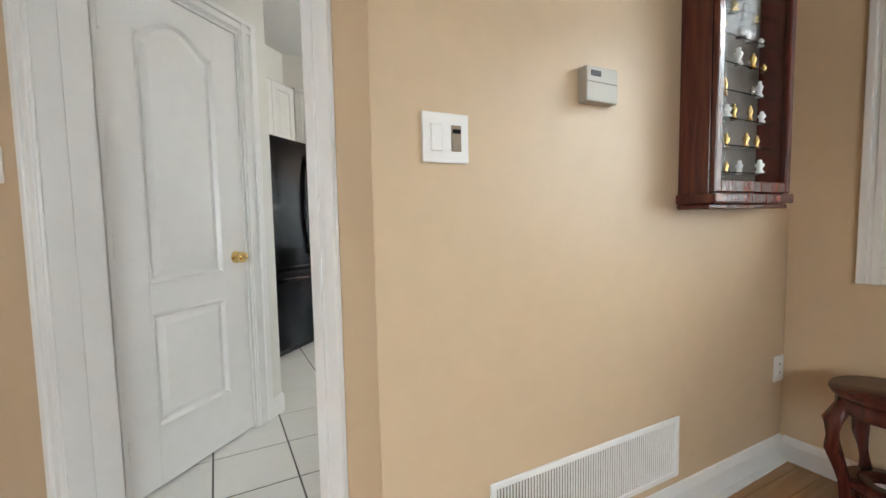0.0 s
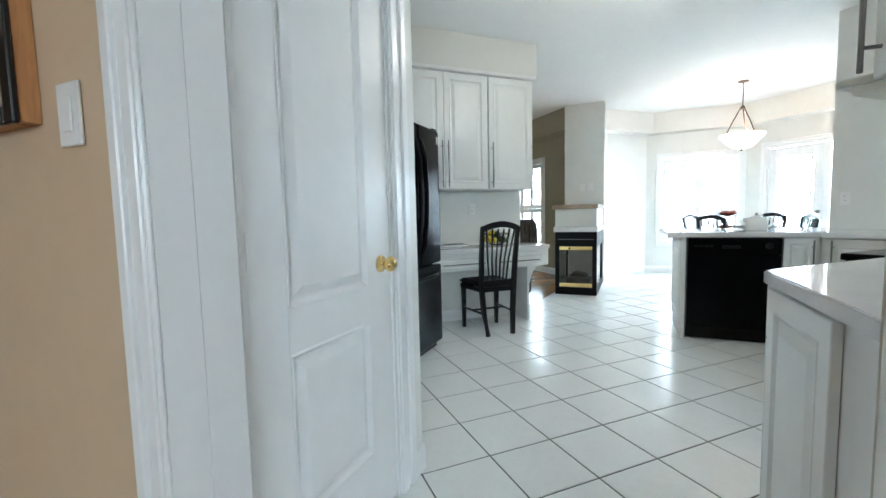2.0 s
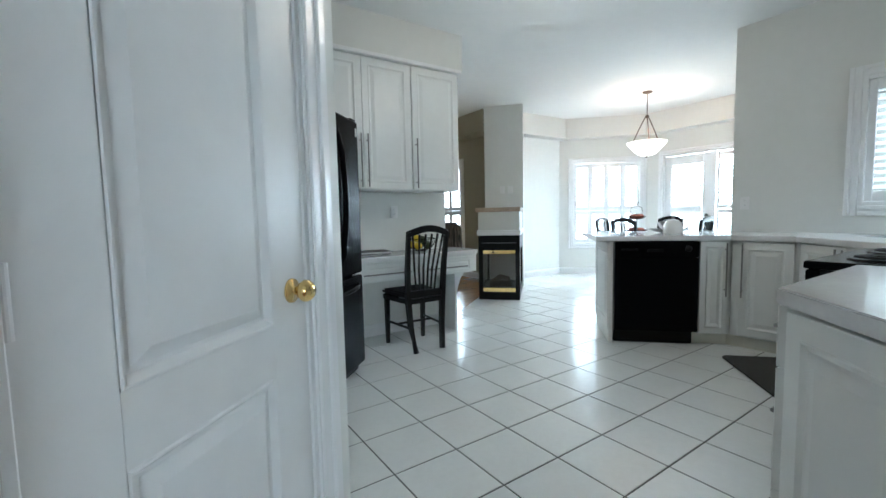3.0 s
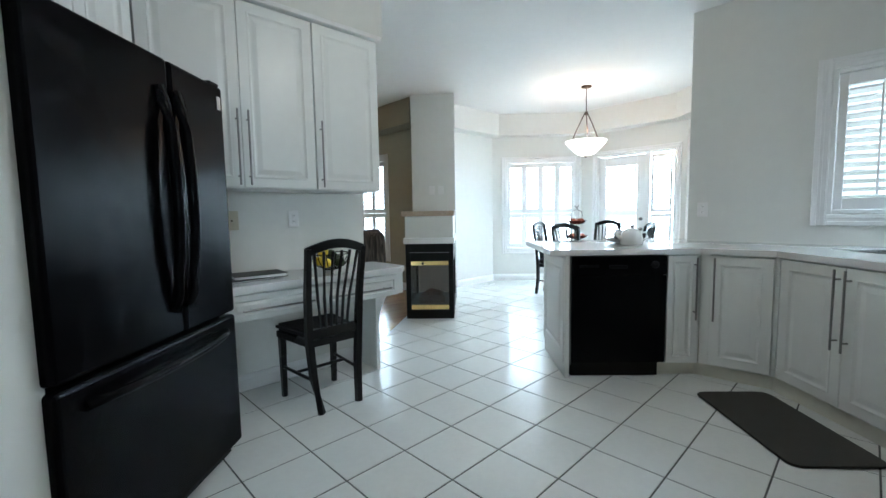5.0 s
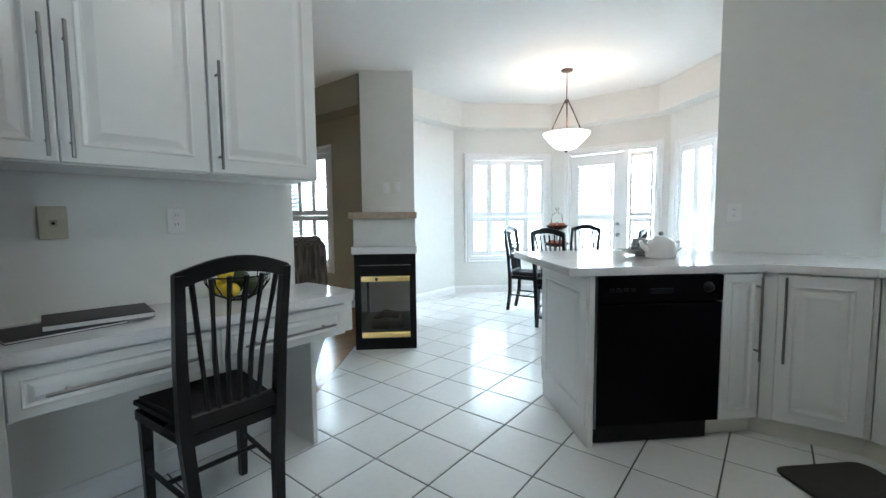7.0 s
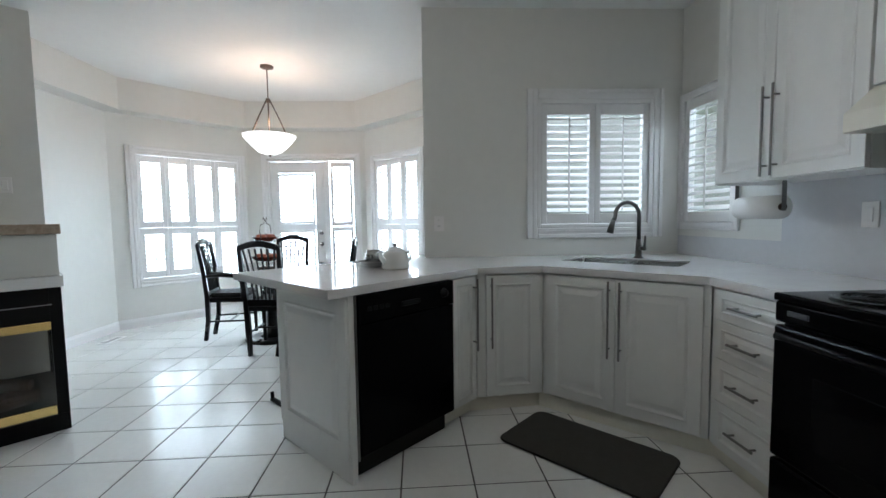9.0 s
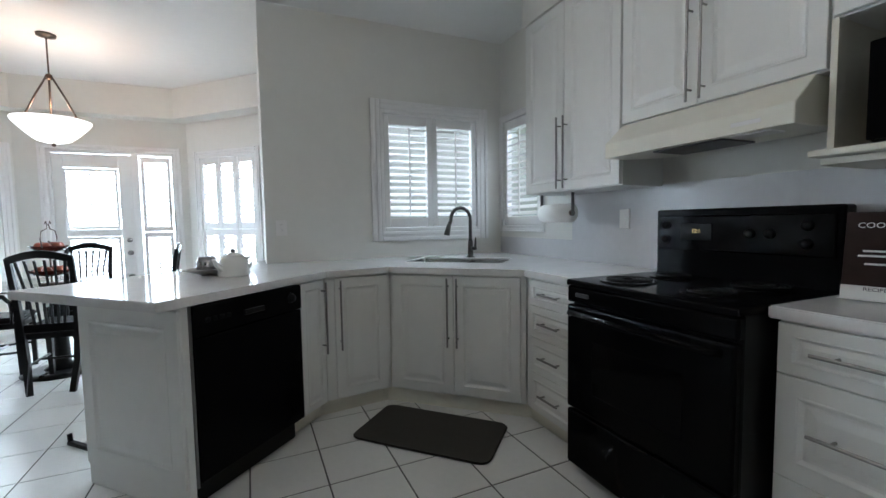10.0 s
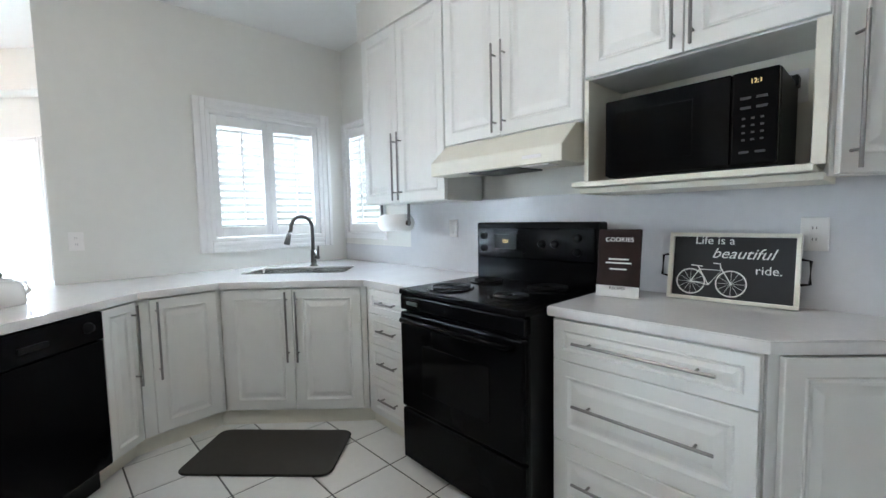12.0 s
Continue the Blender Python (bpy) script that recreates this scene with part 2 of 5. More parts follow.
def spin(profile, seg=28, at=(0, 0, 0)):
    """A turned body from (radius, height) pairs."""
    bm = bmesh.new()
    rows = []
    for r, z in profile:
        rows.append([bm.verts.new((at[0] + max(r, 1e-4) * math.cos(2 * math.pi * i / seg), at[1] + max(r, 1e-4) * math.sin(2 * math.pi * i / seg), at[2] + z)) for i in range(seg)])
    for a, b in zip(rows, rows[1:]):
        for i in range(seg):
            bm.faces.new((a[i], a[(i + 1) % seg], b[(i + 1) % seg], b[i]))
    bmesh.ops.remove_doubles(bm, verts=bm.verts, dist=2e-4)
    bmesh.ops.recalc_face_normals(bm, faces=bm.faces)
    return bm


def tube(points, r, seg=10, bm=None, flat=1.0, phase=0.0):
    """A round bar along a run of points."""
    bm = bm or bmesh.new()
    pts = [Vector(p) for p in points]
    rows = []
    up = Vector((0.013, 0.021, 1))
    for i, p in enumerate(pts):
        d = (pts[min(i + 1, len(pts) - 1)] - pts[max(i - 1, 0)]).normalized()
        a = d.cross(up)
        if a.length < 0.2:
            a = d.cross(Vector((1, 0.02, 0)))
        a.normalize()
        b = d.cross(a)
        rr = r[i] if isinstance(r, (list, tuple)) else r
        rows.append([bm.verts.new(p + rr * (math.cos(2 * math.pi * k / seg + phase) * a + flat * math.sin(2 * math.pi * k / seg + phase) * b)) for k in range(seg)])
    for a, b in zip(rows, rows[1:]):
        for k in range(seg):
            bm.faces.new((a[k], a[(k + 1) % seg], b[(k + 1) % seg], b[k]))
    bm.faces.new(rows[0][::-1])
    bm.faces.new(rows[-1])
    bmesh.ops.recalc_face_normals(bm, faces=bm.faces)
    return bm


def prism(poly, z0, z1, bev=0.0):
    """An upright body over a plan outline."""
    bm = bmesh.new()
    lo = [bm.verts.new((x, y, z0)) for x, y in poly]
    hi = [bm.verts.new((x, y, z1)) for x, y in poly]
    n = len(poly)
    bm.faces.new(lo[::-1])
    bm.faces.new(hi)
    for i in range(n):
        bm.faces.new((lo[i], lo[(i + 1) % n], hi[(i + 1) % n], hi[i]))
    bmesh.ops.recalc_face_normals(bm, faces=bm.faces)
    if bev:
        bmesh.ops.bevel(bm, geom=[e for e in bm.edges if abs(e.verts[0].co.z - e.verts[1].co.z) < 1e-5], offset=bev, segments=2, affect="EDGES")
    return bm


def panel_front(w, h, t=0.02, frame_w=0.055, arch=0.0, x0=0.0, z0=0.0, panels=None, deep=0.006):
    """A moulded door or drawer front: frame, sunk groove and raised field. Front faces -y, back at y=0."""
    bm = bmesh.new()
    if not panels and not arch:
        k = min(1.0, (min(w, h) - 2 * frame_w) / 0.16)
        rings = [(0.0, 0.0), (0.0, -t + 0.0025), (0.0025, -t)]
        rings += [(frame_w + i * k, -t - l) for i, l in ((0.0, 0.0), (0.003, 0.0025), (0.007, 0.0025), (0.014, -deep * 0.5), (0.019, -deep), (0.027, -deep), (0.050, 0.0), (0.054, deep * 0.15))]
        loops = [[bm.verts.new((x0 + x, y, z0 + z)) for x, z in ((i, i), (w - i, i), (w - i, h - i), (i, h - i))] for i, y in rings]
        for a, b in zip(loops, loops[1:]):
            for i in range(4):
                bm.faces.new((a[i], a[(i + 1) % 4], b[(i + 1) % 4], b[i]))
        bm.faces.new(loops[0][::-1])
        bm.faces.new(loops[-1])
        bmesh.ops.recalc_face_normals(bm, faces=bm.faces)
        return bm
    fields = panels or [(frame_w, frame_w, w - frame_w, h - frame_w, arch)]
    core = t - deep * 1.3
    bx(bm, x0 + 0.001, -core, z0 + 0.001, x0 + w - 0.001, 0, z0 + h - 0.001)
    left, right = fields[0][0], fields[0][2]
    bx(bm, x0, -t, z0, x0 + left, -0.001, z0 + h, 0.002)
    bx(bm, x0 + right, -t, z0, x0 + w, -0.001, z0 + h, 0.002)
    low = 0.0
    for _, pz0, _, pz1, _ in fields:
        bx(bm, x0 + left - 0.001, -t, z0 + low, x0 + right + 0.001, -0.001, z0 + pz0)
        low = pz1
    bx(bm, x0 + left - 0.001, -t, z0 + low, x0 + right + 0.001, -0.001, z0 + h)
    for px0, pz0, px1, pz1, ar in fields:
        loops = []
        k = min(1.0, min(px1 - px0, pz1 - pz0) / 0.16)
        for inset, lift in ((0.0, 0.0), (0.003 * k, 0.0025), (0.007 * k, 0.0025), (0.014 * k, -deep * 0.5), (0.019 * k, -deep), (0.027 * k, -deep), (0.050 * k, deep * 0.0), (0.054 * k, deep * 0.15)):
            a, b, c, d = px0 + inset, pz0 + inset, px1 - inset, pz1 - inset
            pts = [(a, b), (c, b), (c, d - ar)]
            if ar:
                for i in range(1, 12):
                    u = i / 12
                    pts.append((c + (a - c) * u, d - ar + ar * math.sin(math.pi * u) ** 1.6))
            pts.append((a, d - ar))
            loops.append([bm.verts.new((x0 + x, -t - lift, z0 + z)) for x, z in pts])
        for a, b in zip(loops, loops[1:]):
            for i in range(len(a)):
                j = (i + 1) % len(a)
                bm.faces.new((a[i], a[j], b[j], b[i]))
        bm.faces.new(loops[-1])
        if ar:
            rim = loops[0][2:]
            tops = [bm.verts.new((v.co.x, -t, z0 + pz1)) for v in rim]
            for i in range(len(rim) - 1):
                bm.faces.new((rim[i], tops[i], tops[i + 1], rim[i + 1]))
    bmesh.ops.recalc_face_normals(bm, faces=bm.faces)
    return bm


def smooth(ob, on=True):
    for p in ob.data.polygons:
        p.use_smooth = on
    return ob


def part(name, bm, mat, parent=None, label="", m=None, soft=False):
    mesh = bpy.data.meshes.new(name)
    bm.to_mesh(mesh)
    bm.free()
    mesh.materials.append(mat)
    ob = new(name, mesh)
    if parent is not None:
        ob.parent = parent
    if m is not None:
        ob.matrix_basis = m
    if label:
        ob["label"] = label
    return smooth(ob) if soft else ob


def thing(name, label, category, m=None, group=""):
    ob = new(name)
    ob.empty_display_size = 0.1
    if m is not None:
        ob.matrix_basis = m
    return tagged(ob, label, category, group)


def solo(name, bm, mat, label, category, m=None, group="", soft=False):
    return tagged(part(name, bm, mat, None, "", m, soft), label, category, group)


def structure(name, bm, mat, label="", category="", m=None):
    return tagged(part(name, bm, mat, None, "", m), label, category, "", "structure")


def wall(name, a, b, thick, mat, z0=0.0, z1=2.76, holes=(), label="", inner=None):
    """A wall from a to b whose body lies to the left of that line; holes are (from, to, low, high) along it."""
    a, b = Vector((*a, 0)), Vector((*b, 0))
    d = b - a
    turn = math.degrees(math.atan2(d.y, d.x))
    bm = bmesh.new()
    cuts = sorted(holes)
    s = 0.0
    for h0, h1, l, u in cuts:
        if h0 > s:
            bx(bm, s, 0, z0, h0, thick, z1)
        if l > z0:
            bx(bm, h0, 0, z0, h1, thick, l)
        if u < z1:
            bx(bm, h0, 0, u, h1, thick, z1)
        s = h1
    if d.length > s:
        bx(bm, s, 0, z0, d.length, thick, z1)
    bmesh.ops.remove_doubles(bm, verts=bm.verts, dist=1e-5)
    return structure(name, bm, mat, label or "painted plaster wall", "wall", pose(a.x, a.y, 0, 0, 0, turn))


def letters(text, size, mat, parent, m, name="lettering", shear=0.0, depth=0.0008):
    cu = bpy.data.curves.new(name, "FONT")
    cu.body, cu.size, cu.extrude, cu.align_x, cu.shear = text, size, depth, "CENTER", shear
    cu.resolution_u = 3
    tmp = new(name, cu)
    bpy.context.view_layer.update()
    mesh = bpy.data.meshes.new_from_object(tmp.evaluated_get(bpy.context.evaluated_depsgraph_get()))
    bpy.data.objects.remove(tmp)
    bpy.data.curves.remove(cu)
    mesh.materials.clear()
    mesh.materials.append(mat)
    ob = new(name, mesh)
    ob.parent = parent
    ob.matrix_basis = m
    return ob

# ---- structure ----
CEIL = 2.76
ground = structure("ground", box(-400, -400, -0.4, 400, 400, -0.3), M_GROUND, "flat lawn outside the house", "ground")
# Self-lit panels added beyond the house, so the windows look out on brightness.
glow_panels = bmesh.new()
bx(glow_panels, 24.0, -24, -0.3, 24.2, 30, 17)
bx(glow_panels, 3.0, -24.2, -0.3, 24.2, -24.0, 17)
bx(glow_panels, 3.0, 30.0, -0.3, 24.2, 30.2, 17)
structure("backdrop", glow_panels, glowing_distance("glowing_distance"), "glowing backdrop panels coloured as bright sky above pale trees", "backdrop")
structure("subfloor", box(-3.6, -3.2, -0.3, 7.3, 10.2, -0.03), M_GROUT, "concrete subfloor", "floor")
structure("ceiling", box(-3.7, -3.3, CEIL, 7.6, 10.3, CEIL + 0.15), M_CEIL, "flat white painted ceiling", "ceiling")

DIAG_A, DIAG_B = (-1.1, 2.673), (0.428, 1.145)
wall("wall_dining_diagonal", DIAG_A, DIAG_B, 0.045, M_TAN, holes=[(0, 0.165, 0, 2.76), (1.012, 2.010, 0, 2.08)], label="tan painted wall with a cased opening")
wall("wall_kitchen_diagonal", (-1.1 + 0.0318, 2.673 + 0.0318), (0.428 + 0.0318, 1.145 + 0.0318), 0.03, M_WALL, holes=[(0, 0.165, 0, 2.76), (1.012, 2.150, 0, 2.08)])
wall("wall_dining_north", (0.43, 1.145), (2.42, 1.145), 0.088, M_TAN, label="tan painted wall with thermostat and vent")
wall("wall_kitchen_south", (0.40, 1.236), (4.5, 1.236), 0.084, M_WALL, holes=[(3.36, 3.955, 1.12, 2.09)], label="white wall behind the stove")
wall("wall_pantry", (-0.36, 2.04), (0.365, 2.765), 0.1, M_WALL, holes=[(0.155, 0.849, 0, 2.06)])
wall("wall_pantry_return", (0.365 - 0.002, 2.765 + 0.002), (-0.66, 3.79), 0.0999, M_WALL)
wall("wall_fridge_side", (-0.085, 3.215), (0.392, 3.692), 0.06, M_WALL)
wall("wall_fridge_back", (-0.66, 3.79), (0.63, 5.08), 0.1, M_WALL)
wall("wall_kitchen_north", (0.63, 5.08), (2.30, 5.08), 0.11, M_WALL, label="white wall behind the desk")
wall("wall_family_south", (0.4, 5.192), (2.298, 5.192), 0.02, M_BROWN)
wall("wall_kitchen_east", (4.38, 3.19), (4.38, 1.322), 0.12, M_WALL, holes=[(0.745, 1.645, 1.12, 2.09)], label="white wall with a shuttered corner window")
wall("wall_breakfast_south", (6.30, 3.31), (4.38, 3.31), 0.12, M_WALL)
wall("wall_breakfast_north", (4.9, 6.78), (5.96, 6.78), 0.14, M_WALL)
wall("wall_bay_north", (5.96, 6.78), (7.02, 5.72), 0.14, M_WALL, holes=[(0.225, 1.405, 0.53, 2.02)])
wall("wall_bay_east", (7.02, 5.72), (7.02, 4.12), 0.14, M_WALL, holes=[(0.27, 1.46, 0.0, 2.05)])
wall("wall_bay_south", (7.02, 4.12), (6.21, 3.31), 0.14, M_WALL, holes=[(0.18, 1.09, 0.53, 2.02)])
wall("wall_family_east", (4.40, 10.0), (4.40, 6.86), 0.14, M_BROWN, holes=[(0.9, 2.33, 0.48, 2.05)], label="taupe family room wall with a window")
wall("wall_family_north", (-0.5, 10.0), (4.5, 10.0), 0.14, M_BROWN)
wall("wall_family_west", (-0.4, 5.2), (-0.4, 10.0), 0.14, M_BROWN)
wall("wall_dining_east", (2.30, 1.143), (2.30, -3.0), 0.12, M_TAN, holes=[(0.30, 1.95, 0.89, 2.2)], label="tan painted wall with a window")
# Unseen closing wall; its opening is made up to let the fill lamp in.
wall("wall_dining_south", (2.4, -3.0), (-3.5, -3.0), 0.12, M_TAN, holes=[(3.0, 5.0, 0.6, 2.4)])
wall("wall_hall_west", (-3.5, -3.1), (-3.5, 5.2), 0.12, M_TAN)
wall("wall_hall_north", (-3.5, 5.0), (-0.4, 5.0), 0.12, M_TAN)
wall("wall_hall_pantry", (-1.30, 5.0), (-0.945, 2.62), 0.08, M_TAN)

# fireplace column and ceiling bulkheads
structure("column", prism([(4.07, 6.61), (4.473, 6.185), (5.09, 6.80), (4.69, 7.23)], 0, CEIL), M_WALL, "painted chimney breast column", "wall")


def bulkhead(name, outer, inner, mat, z0=2.42):
    return structure(name, prism([*outer, *inner[::-1]], z0, CEIL - 0.001), mat, "boxed bulkhead under the ceiling", "trim")


bulkhead("bulkhead_bay_north", [(4.60, 6.79), (5.96, 6.79), (7.03, 5.72)], [(4.86, 6.56), (5.87, 6.56), (6.80, 5.63)], M_WALL)
bulkhead("bulkhead_bay_east", [(7.03, 5.72), (7.03, 4.12)], [(6.80, 5.63), (6.80, 4.21)], M_WALL)
bulkhead("bulkhead_bay_south", [(7.03, 4.12), (6.23, 3.312)], [(6.80, 4.21), (5.905, 3.312)], M_WALL)
bulkhead("bulkhead_family", [(4.41, 9.99), (4.41, 6.9)], [(4.12, 9.99), (4.12, 6.7)], M_BROWN)
bulkhead("soffit_kitchen_north", [(0.63, 5.07), (2.285, 5.07)], [(0.70, 4.72), (2.285, 4.72)], M_WALL, 2.441)
bulkhead("soffit_fridge", [(-0.64, 3.80), (0.63, 5.07)], [(-0.35, 3.68), (0.70, 4.72)], M_WALL, 2.46)
bulkhead("soffit_kitchen_south", [(0.76, 1.322), (3.56, 1.322)], [(1.07, 1.65), (3.56, 1.65)], M_WALL, 2.50)


def trim_run(name, a, b, size=((0.0, 0.0), (0.016, 0.0), (0.016, 0.075), (0.010, 0.095), (0.006, 0.105), (0.0, 0.107)), mat=None):
    """A moulded baseboard on the open side of a wall line."""
    a, b = Vector((*a, 0)), Vector((*b, 0))
    d = b - a
    bm = bmesh.new()
    ends = [[bm.verts.new((s, -y, z)) for y, z in size] for s in (0, d.length)]
    n = len(size)
    for i in range(n):
        bm.faces.new((ends[0][i], ends[0][(i + 1) % n], ends[1][(i + 1) % n], ends[1][i]))
    bm.faces.new(ends[0])
    bm.faces.new(ends[1][::-1])
    bmesh.ops.recalc_face_normals(bm, faces=bm.faces)
    return structure(name, bm, mat or M_TRIM, "white moulded baseboard", "trim", pose(a.x, a.y, 0.0, 0, 0, math.degrees(math.atan2(d.y, d.x))))


trim_run("baseboard", (0.445, 1.145), (2.30, 1.145))
trim_run("baseboard", (2.30, 1.13), (2.30, -3.0))
trim_run("baseboard", (-0.983, 2.556), (-0.43, 2.003))
trim_run("baseboard", (0.400, 1.173), DIAG_B)
trim_run("baseboard", (0.285, 2.685), (0.366, 2.766))
trim_run("baseboard", (0.369, 2.762), (-0.3, 3.43))
trim_run("baseboard", (0.63, 5.08), (2.30, 5.08))
trim_run("baseboard", (4.9, 6.78), (5.96, 6.78))
trim_run("baseboard", (5.96, 6.78), (7.02, 5.72))
trim_run("baseboard", (7.02, 5.70), (7.02, 5.52))
trim_run("baseboard", (7.02, 4.12), (6.21, 3.31))
trim_run("baseboard", (4.40, 10.0), (4.40, 6.9))

# cased opening between dining room and kitchen
opening = tagged(new("trim_opening"), "white moulded casing round the kitchen opening", "trim", "", "structure")
opening.matrix_basis = pose(*DIAG_A, 0, 0, 0, -45)


def casing_board(x0, x1, z0, z1, y, out):
    """Stepped casing: three proud bands along its length."""
    bm = bmesh.new()
    tall = (z1 - z0) > (x1 - x0)
    for f0, f1, t in ((0.0, 1.0, 0.010), (0.08, 0.42, 0.017), (0.62, 0.97, 0.021)):
        if tall:
            a, b = x0 + (x1 - x0) * f0, x0 + (x1 - x0) * f1
            bx(bm, a, y, z0, b, y + out * t, z1, 0.003)
        else:
            a, b = z0 + (z1 - z0) * f0, z0 + (z1 - z0) * f1
            bx(bm, x0, y, a, x1, y + out * t, b, 0.003)
    return bm


for y, out in ((-0.001, -1), (0.076, 1)):
    if out < 0:
        part("casing", casing_board(1.030, 0.953, 0, 2.15, y, out), M_TRIM, opening)
        part("casing", casing_board(1.994, 2.072, 0, 2.15, y, out), M_TRIM, opening)
    part("head_casing", casing_board(0.953 if out < 0 else 1.032, 2.072, 2.07, 2.15, y, out * 1.02), M_TRIM, opening)
part("jamb", box(1.013, -0.001, 0, 1.030, 0.076, 2.08), M_TRIM, opening)
part("jamb_return", box(0.966, 0.0772, 0, 1.030, 0.1655, 2.15), M_TRIM, opening)
part("jamb", box(1.994, -0.001, 0, 2.011, 0.0445, 2.08), M_TRIM, opening)
part("head_jamb", box(1.030, -0.001, 2.063, 1.994, 0.076, 2.08), M_TRIM, opening)

# ---- pantry door ----
pantry = tagged(new("door_1"), "closed white two-panel pantry door with arched top panel", "door", "", "structure")
pantry.matrix_basis = pose(-0.44, 1.96, 0, 0, 0, 45)
leaf_w = 0.652
leaf = part("leaf", panel_front(leaf_w, 2.03, 0.03, panels=[(0.130, 0.245, leaf_w - 0.145, 0.722, 0), (0.130, 0.845, leaf_w - 0.145, 1.935, 0.085)], deep=0.012), M_TRIM, pantry, m=pose(0.272, 0.036, 0.012))
for x0, x1 in ((0.264, 0.205), (0.940, 1.050)):
    part("casing", casing_board(x0, x1, 0, 2.13, -0.001, -1), M_TRIM, pantry)
part("head_casing", casing_board(0.205, 1.050, 2.06, 2.13, -0.001, -1.03), M_TRIM, pantry)
part("jamb", box(0.2675, 0.0, 0, 0.271, 0.1, 2.06), M_TRIM, pantry)
part("jamb", box(0.926, 0.0, 0, 0.9625, 0.1, 2.06), M_TRIM, pantry)
part("head_jamb", box(0.271, 0.0, 2.045, 0.926, 0.1, 2.06), M_TRIM, pantry)
bm = spin([(0.0, 0.062), (0.016, 0.060), (0.026, 0.050), (0.028, 0.038), (0.020, 0.026), (0.011, 0.020), (0.011, 0.008), (0.030, 0.006), (0.031, 0.0), (0, 0)])
part("knob", bm, M_BRASS, leaf, "polished brass knob", pose(leaf_w - 0.065, -0.030, 0.915, 90, 0, 0), True)
for z in (0.22, 1.02, 1.85):
    part("hinge", cyl(bmesh.new(), (0.268, -0.004, z - 0.045), (0.268, -0.004, z + 0.045), 0.007), M_TRIM, pantry)


# ---- windows with plantation shutters ----
def slat_mesh(length, width, tilt):
    bm = bmesh.new()
    c, s = math.cos(radians(tilt)), math.sin(radians(tilt))
    prof = [(-0.5, 0.0), (-0.25, 0.045), (0.25, 0.045), (0.5, 0.0), (0.25, -0.045), (-0.25, -0.045)]
    ends = []
    for x in (0, length):
        ends.append([bm.verts.new((x, width * (u * c - v * s), width * (u * s + v * c))) for u, v in prof])
    for i in range(6):
        bm.faces.new((ends[0][i], ends[0][(i + 1) % 6], ends[1][(i + 1) % 6], ends[1][i]))
    bm.faces.new(ends[0][::-1])
    bm.faces.new(ends[1])
    mesh = bpy.data.meshes.new("slat")
    bm.to_mesh(mesh)
    bm.free()
    mesh.materials.append(M_TRIM)
    return mesh


def shutter(parent, x0, z0, w, h, rail=0.075, stile=0.045, pitch=0.055, tilt=24, depth=0.0, knob=False):
    body = bmesh.new()
    bx(body, 0, -0.014, 0, stile, 0.014, h, 0.003)
    bx(body, w - stile, -0.014, 0, w, 0.014, h, 0.003)
    bx(body, stile, -0.013, 0, w - stile, 0.013, rail, 0.003)
    bx(body, stile, -0.013, h - rail, w - stile, 0.013, h, 0.003)
    sh = part("shutter_panel", body, M_TRIM, parent, m=pose(x0, depth, z0))
    n = max(2, round((h - 2 * rail) / pitch))
    step = (h - 2 * rail) / n
    mesh = slat_mesh(w - 2 * stile, 0.060, tilt)
    for i in range(n):
        ob = new("slat", mesh)
        ob.parent = sh
        ob.matrix_basis = pose(stile, 0, rail + step * (i + 0.5))
    part("tilt_rod", box(w / 2 - 0.006, -0.040, rail + 0.02, w / 2 + 0.006, -0.030, h - rail - 0.02, 0.002), M_TRIM, sh)
    return sh


